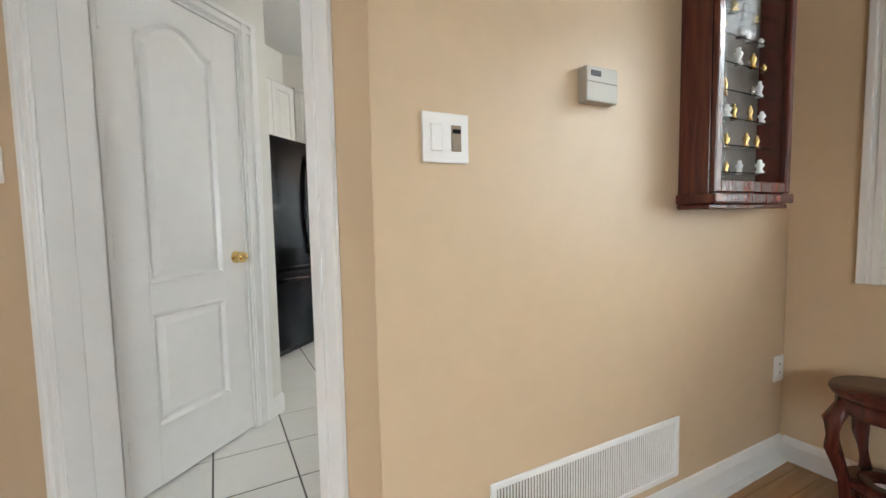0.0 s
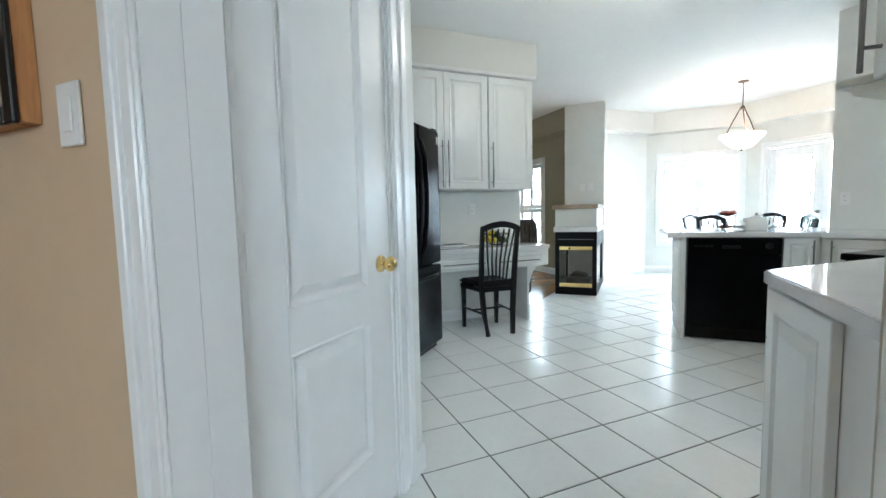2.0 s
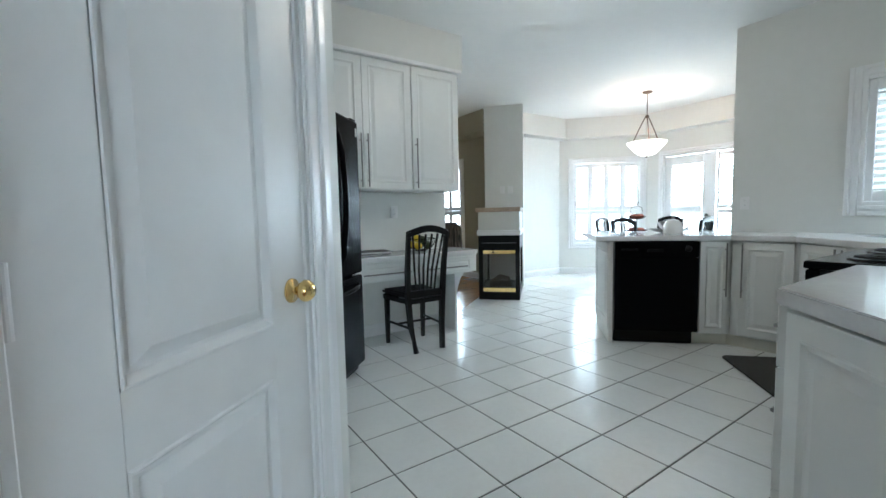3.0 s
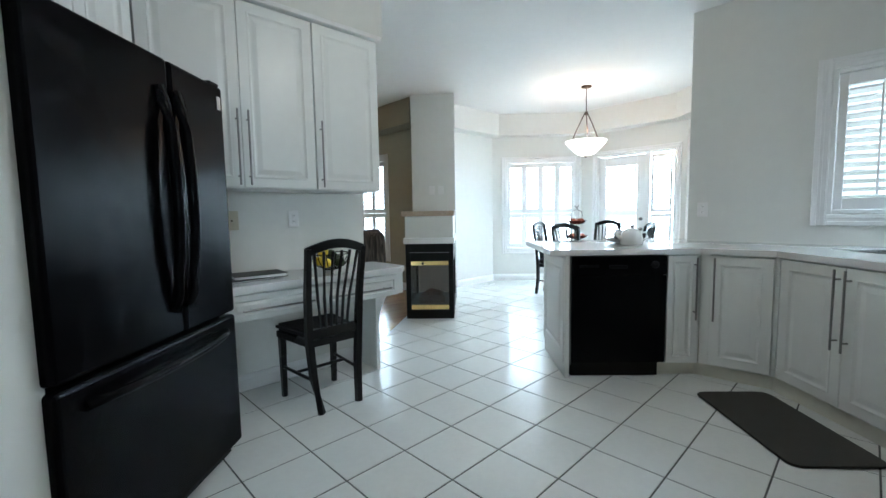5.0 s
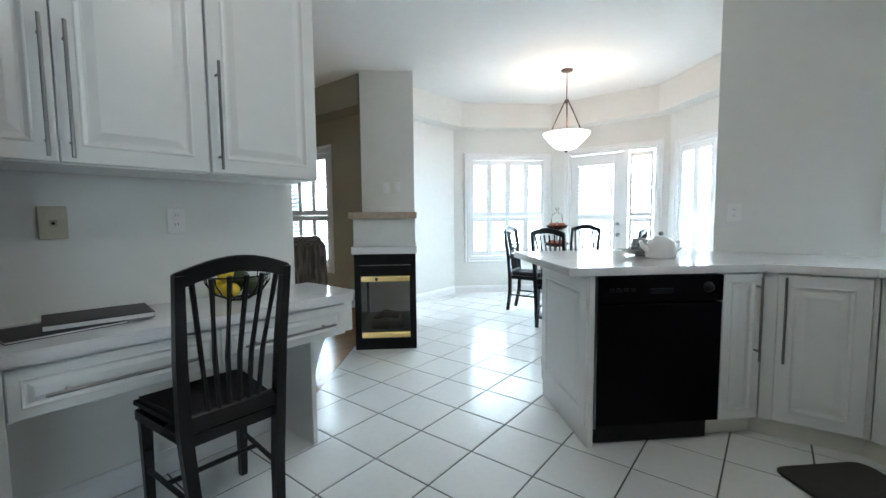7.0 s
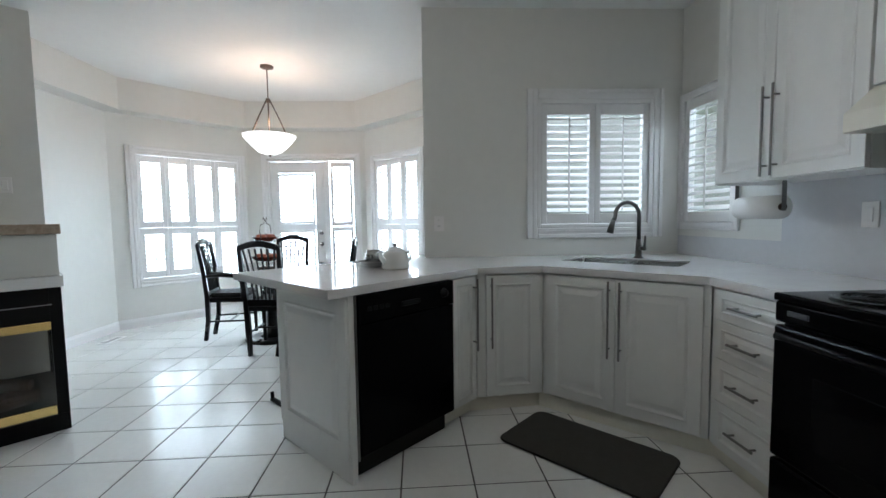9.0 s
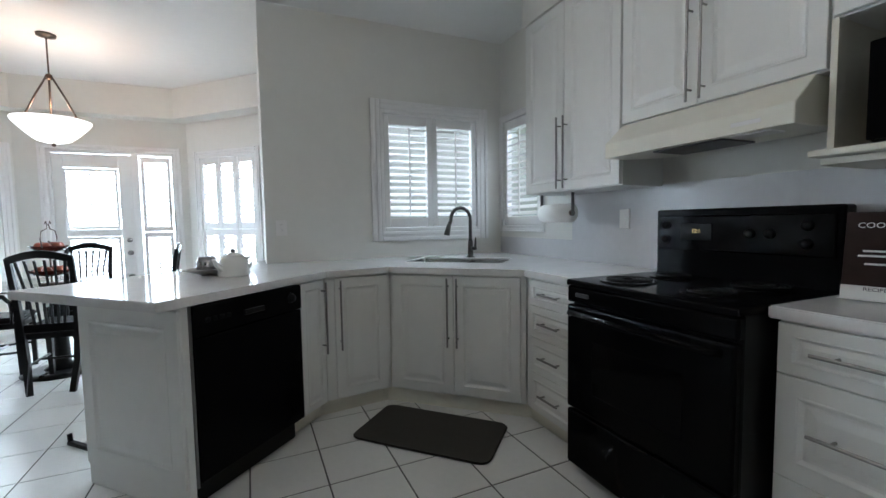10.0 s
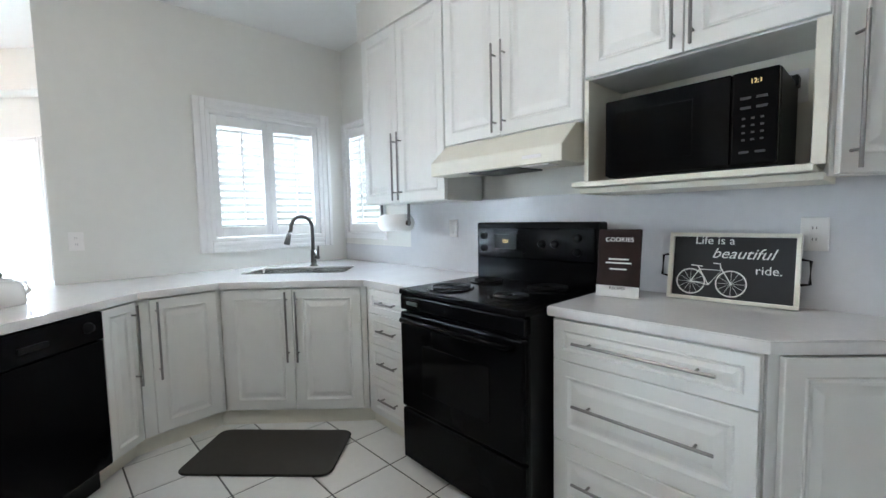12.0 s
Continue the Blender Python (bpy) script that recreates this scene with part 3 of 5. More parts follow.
def shuttered_window(name, a, turn, s0, s1, z0, z1, cols, tiers, label, thick, tilt=24, mullion=True, c=0.07):
    """A window in a wall hole, with casing on the room side, frame and glass near the outside, and shutters between."""
    w = tagged(new(name), label, "window", "", "structure")
    w.matrix_basis = pose(*a, 0, 0, 0, turn)
    part("casing", casing_board(s0 + 0.004, s0 - c, z0 - c, z1 + c, -0.001, -1), M_TRIM, w)
    part("casing", casing_board(s1 - 0.004, s1 + c, z0 - c, z1 + c, -0.001, -1), M_TRIM, w)
    part("head_casing", casing_board(s0 + 0.005, s1 - 0.005, z1 - 0.004, z1 + c, -0.001, -1), M_TRIM, w)
    part("sill", casing_board(s0 + 0.005, s1 - 0.005, z0 + 0.004, z0 - c, -0.001, -1), M_TRIM, w)
    fr = bmesh.new()
    t = 0.045
    bx(fr, s0 + 0.001, thick - 0.06, z0 + 0.001, s0 + t, thick - 0.01, z1 - 0.001, 0.004)
    bx(fr, s1 - t, thick - 0.06, z0 + 0.001, s1 - 0.001, thick - 0.01, z1 - 0.001, 0.004)
    bx(fr, s0 + t, thick - 0.06, z0 + 0.001, s1 - t, thick - 0.01, z0 + t, 0.004)
    bx(fr, s0 + t, thick - 0.06, z1 - t, s1 - t, thick - 0.01, z1 - 0.001, 0.004)
    if mullion:
        bx(fr, (s0 + s1) / 2 - 0.02, thick - 0.06, z0 + t, (s0 + s1) / 2 + 0.02, thick - 0.01, z1 - t, 0.004)
    part("window_frame", fr, M_TRIM, w)
    pane = part("pane", box(s0 + t, thick - 0.036, z0 + t, s1 - t, thick - 0.032, z1 - t), M_GLASS, w)
    pane.visible_shadow = False
    lin = bmesh.new()
    for q in ((s0 + 0.001, z0 + 0.001, s0 + 0.03, z1 - 0.001), (s1 - 0.03, z0 + 0.001, s1 - 0.001, z1 - 0.001), (s0 + 0.03, z1 - 0.03, s1 - 0.03, z1 - 0.001), (s0 + 0.03, z0 + 0.001, s1 - 0.03, z0 + 0.03)):
        bx(lin, q[0], -0.014, q[1], q[2], 0.03, q[3], 0.003)
    part("shutter_frame", lin, M_TRIM, w)
    iw, ih = s1 - s0 - 0.066, z1 - z0 - 0.066
    zz = z0 + 0.033
    for f in tiers:
        for k in range(cols):
            shutter(w, s0 + 0.033 + iw * k / cols + 0.001, zz + 0.001, iw / cols - 0.002, ih * f - 0.002, tilt=tilt, depth=0.012)
        zz += ih * f
    return w


KW = "white plantation shutters half open in a corner kitchen window"
shuttered_window("window_1", (4.38, 3.19), -90, 0.745, 1.645, 1.12, 2.09, 2, (1.0,), KW, 0.12, 31, True, 0.08)
shuttered_window("window_2", (4.50, 1.32), 180, 0.145, 0.74, 1.12, 2.09, 1, (1.0,), KW, 0.084, 31, False, 0.022)
BW = "bright bay window with tall white plantation shutters"
shuttered_window("window_3", (5.96, 6.78), -45, 0.225, 1.405, 0.53, 2.02, 4, (0.41, 0.59), BW, 0.14)
shuttered_window("window_4", (7.02, 4.12), -135, 0.18, 1.09, 0.53, 2.02, 3, (0.41, 0.59), BW, 0.14, 24, True, 0.05)
shuttered_window("window_5", (4.40, 10.0), -90, 0.9, 2.33, 0.48, 2.05, 4, (0.45, 0.55), "family room window with white shutters", 0.14)
shuttered_window("window_6", (2.30, 1.143), -90, 0.30, 1.95, 0.89, 2.2, 3, (1.0,), "dining room window with white casing", 0.12)
# Invented window out of view, there only for the south fill light.
shuttered_window("window_added", (2.4, -3.0), 180, 3.0, 5.0, 0.6, 2.4, 4, (1.0,), "unseen front room window with white shutters, added to admit light", 0.12)

# patio door with sidelight in the bay
patio = tagged(new("door_2"), "white patio door with shuttered glass and steel knobs beside a narrow sidelight", "door", "", "structure")
patio.matrix_basis = pose(7.02, 5.72, 0, 0, 0, -90)
for x0, x1 in ((0.274, 0.20), (1.456, 1.53)):
    part("casing", casing_board(x0, x1, 0, 2.12, -0.001, -1), M_TRIM, patio)
part("head_casing", casing_board(0.20, 1.53, 2.05, 2.12, -0.001, -1.03), M_TRIM, patio)
fr = bmesh.new()
for x0, x1, z0, z1 in ((0.271, 0.30, 0.0, 2.049), (1.43, 1.459, 0.0, 2.049), (1.03, 1.10, 0.0, 2.02), (0.30, 1.43, 2.02, 2.049), (0.30, 1.43, 0.0, 0.02)):
    bx(fr, x0, 0.01, z0, x1, 0.13, z1, 0.003)
part("door_frame", fr, M_TRIM, patio)
lf = bmesh.new()
for x0, x1, z0, z1 in ((0.303, 0.40, 0.025, 2.015), (0.90, 1.027, 0.025, 2.015), (0.40, 0.90, 0.025, 0.30), (0.40, 0.90, 1.86, 2.015), (0.40, 0.90, 1.08, 1.17)):
    bx(lf, x0, 0.03, z0, x1, 0.075, z1, 0.004)
pl = part("leaf", lf, M_TRIM, patio)
p = part("pane", box(0.40, 0.05, 0.30, 0.90, 0.054, 1.86), M_GLASS, patio)
p.visible_shadow = False
p = part("pane", box(1.10, 0.06, 0.02, 1.43, 0.064, 2.02), M_GLASS, patio)
p.visible_shadow = False
for z0, z1 in ((0.10, 1.12), (1.13, 2.00)):
    shutter(patio, 1.12, z0, 0.295, z1 - z0, rail=0.06, stile=0.035, depth=0.02)
for z0, z1 in ((0.31, 1.08), (1.17, 1.85)):
    shutter(patio, 0.405, z0, 0.49, z1 - z0, rail=0.03, stile=0.025, depth=0.012)
for z, r in ((0.885, 0.028), (1.034, 0.024)):
    part("knob", spin([(0, 0.055), (r * 0.7, 0.052), (r, 0.04), (r * 0.6, 0.02), (r * 0.45, 0.01), (r, 0.006), (r, 0), (0, 0)]), M_STEEL, patio, "steel knob", pose(0.975, 0.03, z, 90, 0, 0), True)

# ---- floors ----
verts, faces = [], []
rng = random.Random(4)


def add_box(x0, y0, z0, x1, y1, z1, inset=0.0012):
    n = len(verts)
    verts.extend([(x0, y0, z0), (x1, y0, z0), (x1, y1, z0), (x0, y1, z0), (x0 + inset, y0 + inset, z1), (x1 - inset, y0 + inset, z1), (x1 - inset, y1 - inset, z1), (x0 + inset, y1 - inset, z1)])
    faces.extend([(n, n + 1, n + 5, n + 4), (n + 1, n + 2, n + 6, n + 5), (n + 2, n + 3, n + 7, n + 6), (n + 3, n, n + 4, n + 7), (n + 4, n + 5, n + 6, n + 7)])


y = -3.0
while y < 10.0:
    x = -3.5 - rng.random()
    while x < 4.4:
        l = rng.uniform(0.6, 1.6)
        xa, xb = max(x, -3.5), min(x + l - 0.001, 2.3 if y < 4.6 else 4.4)
        if xb > xa and not (1.2 < y < 4.6 and x > 0.6):
            add_box(xa, y, -0.028, xb, y + 0.082, -0.006)
        x += l
    y += 0.083
mesh = bpy.data.meshes.new("floor_oak")
mesh.from_pydata(verts, [], faces)
mesh.materials.append(M_OAK)
tagged(new("floor_oak", mesh), "glossy orange oak strip floor", "floor", "", "structure")

TILE_EDGE = [((1.0, 1.0), 1.60), ((0.0, -1.0), -6.85), ((-1.0, 0.0), -7.12)]


def clip(poly):
    east = sum(p[0] for p in poly) / len(poly) > 2.30
    for n, c in [*TILE_EDGE, ((0.75, -1.0), 0.75 * 2.30 - 5.10) if east else ((0.0, -1.0), -5.15)]:
        out = []
        for i, p in enumerate(poly):
            q = poly[(i + 1) % len(poly)]
            dp, dq = n[0] * p[0] + n[1] * p[1] - c, n[0] * q[0] + n[1] * q[1] - c
            if dp >= 0:
                out.append(p)
            if dp * dq < 0:
                t = dp / (dp - dq)
                out.append((p[0] + t * (q[0] - p[0]), p[1] + t * (q[1] - p[1])))
        poly = out
        if len(poly) < 3:
            return []
    return poly


floor_grout = structure("floor", prism([(0.45, 1.15), (7.12, 1.15), (7.12, 6.85), (4.64, 6.85), (2.30, 5.10), (-0.6, 5.10), (-0.6, 2.20)], -0.029, -0.0025), M_GROUT, "white glazed tile floor with dark grout lines", "floor")


# ---- cabinets ----
def bar_pull(parent, p, q, out=0.034, r=0.0058):
    """A round bar handle on two posts; p and q lie on the front's surface, and the bar stands off towards -y."""
    p, q = Vector(p), Vector(q)
    o = Vector((0, -out, 0))
    d = (q - p) * 0.12
    bm = bmesh.new()
    cyl(bm, p + o, q + o, r, seg=10)
    cyl(bm, p + d, p + d + o, r * 0.8, seg=8)
    cyl(bm, q - d, q - d + o, r * 0.8, seg=8)
    return part("handle", bm, M_STEEL, parent, "brushed nickel bar handle")


def cabinet(name, label, m, w, depth, z0, z1, fronts, toe=True, group="", mat=None, side_y=0.0, open_body=False):
    """A cabinet unit: local x to its right, front at y=0 facing -y. fronts: (x0, z0, x1, z1, handle)."""
    c = thing(name, label, "cabinet", m, group)
    if not open_body:
        b = bmesh.new()
        bx(b, 0.001, 0.002, z0 + (0.10 if toe else 0), w - 0.001, depth, z1, 0.001)
        part("body", b, mat or M_CAB, c)
        if toe:
            part("toe_kick", box(0.001, 0.06, 0.0, w - 0.001, depth - 0.01, 0.0995), M_CREAM, c)
    for x0, f0, x1, f1, hd in fronts:
        narrow = min(x1 - x0, f1 - f0)
        kind = "drawer" if hd and hd[0] == "h" else "door"
        ft = part(kind, panel_front(x1 - x0 - 0.004, f1 - f0 - 0.004, 0.02, 0.055 if narrow > 0.24 else 0.036), M_CAB, c, m=pose(x0 + 0.002, 0.0, f0 + 0.002))
        fw, fh = x1 - x0 - 0.004, f1 - f0 - 0.004
        if hd:
            if hd[0] == "h":
                l = hd[1]
                bar_pull(ft, (fw / 2 - l / 2, -0.02, fh * 0.52), (fw / 2 + l / 2, -0.02, fh * 0.52))
            else:
                x = 0.028 if hd[1] == "l" else fw - 0.028
                za, zb = (fh - 0.44, fh - 0.012) if hd[2] == "t" else (0.012, 0.44)
                bar_pull(ft, (x, -0.02, za), (x, -0.02, zb))
    return c


def facing(a, b):
    d = Vector(b) - Vector(a)
    return pose(a[0], a[1], 0, 0, 0, math.degrees(math.atan2(d.y, d.x))), d.length


P0, P1, P2, P3 = (3.015, 3.655), (3.665, 3.005), (3.71, 2.585), (3.10, 1.94)
BASE = "white raised-panel base cabinet under the quartz worktop"
G = "kitchen base cabinets"
mA, lA = facing(P0, P1)
mB, lB = facing(P1, P2)
mC, lC = facing(P2, P3)
DW0, DW1 = 0.035, 0.68
end_panel = thing("peninsula_end_panel", "white raised-panel end of the peninsula", "cabinet", pose(3.465, 4.115, 0, 0, 0, -135), G)
part("panel", box(0.0, 0.0, 0.0, 0.66, 0.03, 0.864, 0.002), M_CAB, end_panel)
part("raised_panel", panel_front(0.64, 0.74, 0.012, 0.07), M_CAB, end_panel, m=pose(0.01, 0.0, 0.11))
cabinet("base_cabinet", BASE, mA @ pose(DW1 + 0.005, 0, 0), lA - DW1 - 0.006, 0.5, 0, 0.864, [(0.0, 0.11, lA - DW1 - 0.03, 0.86, ("v", "r", "t"))], group=G)
solo("peninsula_back_panel", box(0.03, 0.645, 0.0, lA + 0.36, 0.665, 0.864), M_CAB, "plain white back panel of the peninsula", "cabinet", mA, G)
cabinet("base_cabinet", BASE, mB, lB, 0.38, 0, 0.864, [(0.055, 0.11, lB - 0.025, 0.86, ("v", "l", "t"))], group=G)
cabinet("sink_cabinet", "white double-door cabinet under the corner sink", mC, lC, 0.30, 0, 0.66, [(0.03, 0.11, lC / 2, 0.86, ("v", "r", "t")), (lC / 2, 0.11, lC - 0.03, 0.86, ("v", "l", "t"))], group=G)
solo("corner_filler", box(0.0, 0.0, 0.662, lC, 0.018, 0.864, 0.001), M_CAB, "white face rail above the sink cabinet", "cabinet", mC @ pose(0, 0.003, 0), G)
cabinet("drawer_cabinet", "narrow white four-drawer cabinet beside the stove", pose(3.095, 1.94, 0, 0, 0, 180), 0.455, 0.58, 0, 0.864, [(0.05, 0.11, 0.452, 0.335, ("h", 0.16)), (0.05, 0.335, 0.452, 0.535, ("h", 0.16)), (0.05, 0.535, 0.452, 0.715, ("h", 0.16)), (0.05, 0.715, 0.452, 0.86, ("h", 0.16))], group=G)
cabinet("drawer_cabinet", "wide white three-drawer cabinet with long bar handles", pose(1.84, 1.872, 0, 0, 0, 180), 0.665, 0.545, 0, 0.872, [(0.003, 0.10, 0.662, 0.385, ("h", 0.46)), (0.003, 0.385, 0.662, 0.708, ("h", 0.46)), (0.003, 0.708, 0.662, 0.868, ("h", 0.46))], group=G)
mE, lE = facing((1.168, 1.868), (0.625, 1.325))
cabinet("base_cabinet", "white angled end cabinet beside the kitchen opening", mE, 0.70, 0.02, 0, 0.872, [(0.03, 0.11, 0.44, 0.868, None)], group=G)

structure("trim_toe", prism([(3.085, 3.665), (3.705, 3.045), (3.75, 2.60), (3.12, 1.89), (2.65, 1.89), (2.65, 1.4), (4.34, 1.4), (4.34, 3.15), (3.51, 3.98)], 0.001, 0.0985), M_CREAM, "cream recessed toe kick under the base cabinets", "trim")

# continuous worktop with the sink cut out
SINK = pose(3.875, 2.0, 0, 0, 0, -133)
top_poly = [(2.915, 3.715), (3.630, 2.998), (3.668, 2.60), (3.085, 1.965), (2.642, 1.965), (2.642, 1.322), (4.377, 1.322), (4.377, 3.312), (4.69, 3.314), (3.612, 4.415)]
wt = part("worktop", prism(top_poly[::-1], 0.866, 0.906, 0.004), M_QUARTZ)
cut = part("cutter", box(-0.36, -0.19, 0.5, 0.36, 0.20, 1.0, 0.03, 2), M_QUARTZ, m=SINK)
mod = wt.modifiers.new("cut", "BOOLEAN")
mod.object, mod.operation, mod.solver = cut, "DIFFERENCE", "EXACT"
bpy.context.view_layer.update()
cut_mesh = bpy.data.meshes.new_from_object(wt.evaluated_get(bpy.context.evaluated_depsgraph_get()))
wt.modifiers.clear()
wt.data = cut_mesh
bpy.data.objects.remove(cut)
tagged(wt, "polished white quartz worktop running from peninsula to stove", "worktop")
solo("worktop", prism([(1.860, 1.322), (1.860, 1.897), (1.160, 1.890), (0.595, 1.325)], 0.8735, 0.913, 0.004), M_QUARTZ, "polished white quartz worktop beside the stove", "worktop")
structure("backsplash", box(0.46, 1.321, 0.907, 3.42, 1.328, 1.374), M_SPLASH, "glossy white splashback", "trim")
structure("backsplash", box(3.42, 1.321, 0.907, 4.378, 1.328, 1.048), M_SPLASH, "glossy white splashback", "trim")

# upper cabinets, south run
UP = "white raised-panel wall cabinet with bar handles"
GU = "kitchen wall cabinets"
UF = 1.62
UZ = 2.495
cabinet("wall_cabinet", UP, pose(3.538, UF, 0, 0, 0, 180), 0.835, 0.298, 1.365, UZ, [(0.003, 1.368, 0.400, UZ, ("v", "r", "b")), (0.400, 1.368, 0.832, UZ, ("v", "l", "b"))], False, GU)
cabinet("wall_cabinet", "white wall cabinet above the range hood", pose(2.700, UF, 0, 0, 0, 180), 0.850, 0.298, 1.662, UZ, [(0.003, 1.666, 0.407, UZ, ("v", "r", "b")), (0.407, 1.666, 0.847, UZ, ("v", "l", "b"))], False, GU)
mwc = cabinet("microwave_cabinet", "white wall cabinet with an open microwave niche below its doors", pose(1.847, UF, 0, 0, 0, 180), 0.760, 0.298, 1.82, UZ, [(0.003, 1.824, 0.374, UZ, ("v", "r", "b")), (0.374, 1.824, 0.757, UZ, ("v", "l", "b"))], False, GU)
part("side_panel", box(0.001, -0.018, 1.40, 0.020, 0.297, 1.818, 0.001), M_CREAM, mwc)
part("side_panel", box(0.725, -0.018, 1.40, 0.759, 0.297, 1.818, 0.001), M_CREAM, mwc)
part("niche_back", box(0.020, 0.285, 1.40, 0.725, 0.297, 1.818), M_CREAM, mwc)
part("valance", box(0.001, -0.055, 1.352, 0.759, 0.297, 1.374, 0.002), M_CREAM, mwc)
part("shelf", box(-0.015, -0.095, 1.377, 0.740, 0.297, 1.398, 0.003), M_CREAM, mwc, "white shelf board with a proud front edge")
mU, lU = facing((1.082, 1.618), (0.788, 1.324))
cabinet("wall_cabinet", "white angled end wall cabinet with a long bar handle", mU, lU, 0.02, 1.365, UZ, [(0.01, 1.368, lU - 0.01, UZ, ("v", "l", "b"))], False, GU)
solo("angled_cabinet_body", prism([(1.08, 1.33), (1.08, 1.585), (0.82, 1.33)], 1.377, UZ), M_CREAM, "cream body behind the angled wall cabinet door", "cabinet")

# upper cabinets over the desk and the fridge
NF = 4.75
cabinet("wall_cabinet", UP, pose(0.80, NF, 0), 0.938, 0.325, 1.338, 2.408, [(0.0, 1.342, 0.483, 2.404, ("v", "r", "b")), (0.483, 1.342, 0.936, 2.404, ("v", "l", "b"))], False, GU)
cabinet("wall_cabinet", UP, pose(1.740, NF, 0), 0.500, 0.325, 1.338, 2.408, [(0.003, 1.342, 0.497, 2.404, ("v", "l", "b"))], False, GU)
cabinet("wall_cabinet", "white cabinet above the refrigerator", pose(-0.33, 3.62, 0, 0, 0, 45), 1.58, 0.33, 1.83, 2.43, [(0.25, 1.84, 0.75, 2.425, None), (0.75, 1.84, 1.25, 2.425, None), (1.25, 1.84, 1.57, 2.425, None)], False, GU)
structure("crown_north", box(0.80, 4.700, 2.410, 2.262, 4.76, 2.440, 0.004), M_TRIM, "thin crown strip over the wall cabinets", "trim")

# ---- appliances ----
dw = thing("dishwasher", "black built-in dishwasher in the peninsula", "dishwasher", mA)
part("tub", box(DW0, 0.03, 0.11, DW1, 0.50, 0.862), M_BLACKM, dw)
part("door", box(DW0 + 0.004, -0.028, 0.115, DW1 - 0.004, 0.03, 0.725, 0.006, 2), M_BLACK, dw)
cp = part("control_panel", box(DW0 + 0.004, -0.033, 0.73, DW1 - 0.004, 0.03, 0.86, 0.006, 2), M_BLACK, dw)
part("dial", spin([(0, 0.022), (0.018, 0.020), (0.020, 0.004), (0.027, 0.003), (0.027, 0), (0, 0)]), M_BLACKM, cp, "", pose(DW1 - 0.085, -0.033, 0.80, 90, 0, 0), True)
part("latch", box(DW0 + 0.25, -0.046, 0.775, DW0 + 0.37, -0.03, 0.80, 0.004), M_BLACKM, cp)
for i in range(4):
    part("button", box(DW0 + 0.05 + i * 0.035, -0.037, 0.785, DW0 + 0.075 + i * 0.035, -0.031, 0.805, 0.002), M_BLACKM, cp)
part("edge_strip", box(DW0 - 0.010, -0.022, 0.10, DW0 - 0.001, 0.02, 0.862, 0.001), M_STEEL, dw, "thin bright metal side strip")
part("toe_panel", box(DW0 + 0.004, 0.02, 0.005, DW1 - 0.03, 0.06, 0.11, 0.004), M_BLACKM, dw)

fr = thing("refrigerator", "tall black french-door refrigerator with bottom freezer drawer", "refrigerator", pose(0.405, 3.655, 0, 0, 0, 45))
FW = 0.945
part("body", box(0.01, 0.075, 0.03, FW - 0.01, 0.70, 1.755, 0.008, 2), M_FRIDGE, fr)
SEAM = 0.567
part("door", box(0.005, 0.0, 0.715, SEAM - 0.003, 0.07, 1.775, 0.016, 3), M_FRIDGE, fr)
part("door", box(SEAM + 0.003, 0.0, 0.715, FW - 0.005, 0.07, 1.775, 0.016, 3), M_FRIDGE, fr)
part("freezer_drawer", box(0.005, 0.0, 0.06, FW - 0.005, 0.07, 0.70, 0.016, 3), M_FRIDGE, fr)
part("kick_plate", box(0.03, 0.05, 0.005, FW - 0.03, 0.09, 0.058), M_BLACKM, fr)


def bow(p, q, out, n=12):
    p, q = Vector(p), Vector(q)
    return [p + (q - p) * (i / n) + Vector((0, -out * math.sin(math.pi * i / n) ** 0.55, 0)) for i in range(n + 1)]


for x in (SEAM - 0.062, SEAM + 0.028):
    part("handle", tube(bow((x, 0.002, 0.815), (x, 0.002, 1.655), 0.050), [0.026] + [0.021] * 11 + [0.026], 12), M_BLACK, fr, "glossy black curved handle", None, True)
part("drawer_handle", tube(bow((0.10, 0.002, 0.63), (FW - 0.10, 0.002, 0.63), 0.055), [0.022] + [0.017] * 11 + [0.022], 12), M_BLACK, fr, "glossy black bowed handle", None, True)
part("badge", box(FW - 0.06, -0.003, 1.665, FW - 0.03, 0.002, 1.725, 0.001), M_STEEL, fr, "small silver badge")
for x in (0.05, FW - 0.05):
    part("hinge_cover", box(x - 0.035, 0.01, 1.7755, x + 0.035, 0.12, 1.79, 0.004), M_BLACKM, fr)

st = thing("stove", "black freestanding electric coil range with backguard clock", "stove", pose(2.632, 2.03, 0, 0, 0, 180))
SW = 0.768
part("body", box(0.003, 0.03, 0.03, SW - 0.003, 0.66, 0.885, 0.004), M_BLACKM, st)
dr = part("oven_door", box(0.004, -0.012, 0.312, SW - 0.004, 0.03, 0.80, 0.012, 3), M_BLACK, st)
part("oven_window", box(0.17, -0.016, 0.42, SW - 0.17, -0.011, 0.66, 0.004), M_BLACKGL, dr, "dark oven window")
part("oven_handle", tube([(0.05, -0.012, 0.765), (0.06, -0.045, 0.77), (SW / 2, -0.052, 0.77), (SW - 0.06, -0.045, 0.77), (SW - 0.05, -0.012, 0.765)], 0.014, 10), M_BLACK, dr, "black bar handle", None, True)
part("drawer", box(0.004, -0.010, 0.04, SW - 0.004, 0.03, 0.302, 0.010, 3), M_BLACK, st)
part("front_rail", box(0.0, -0.006, 0.81, SW, 0.04, 0.885, 0.01, 3), M_BLACK, st)
ck = part("cooktop", box(-0.002, -0.012, 0.886, SW + 0.002, 0.62, 0.915, 0.008, 3), M_BLACK, st, "black enamel cooktop")
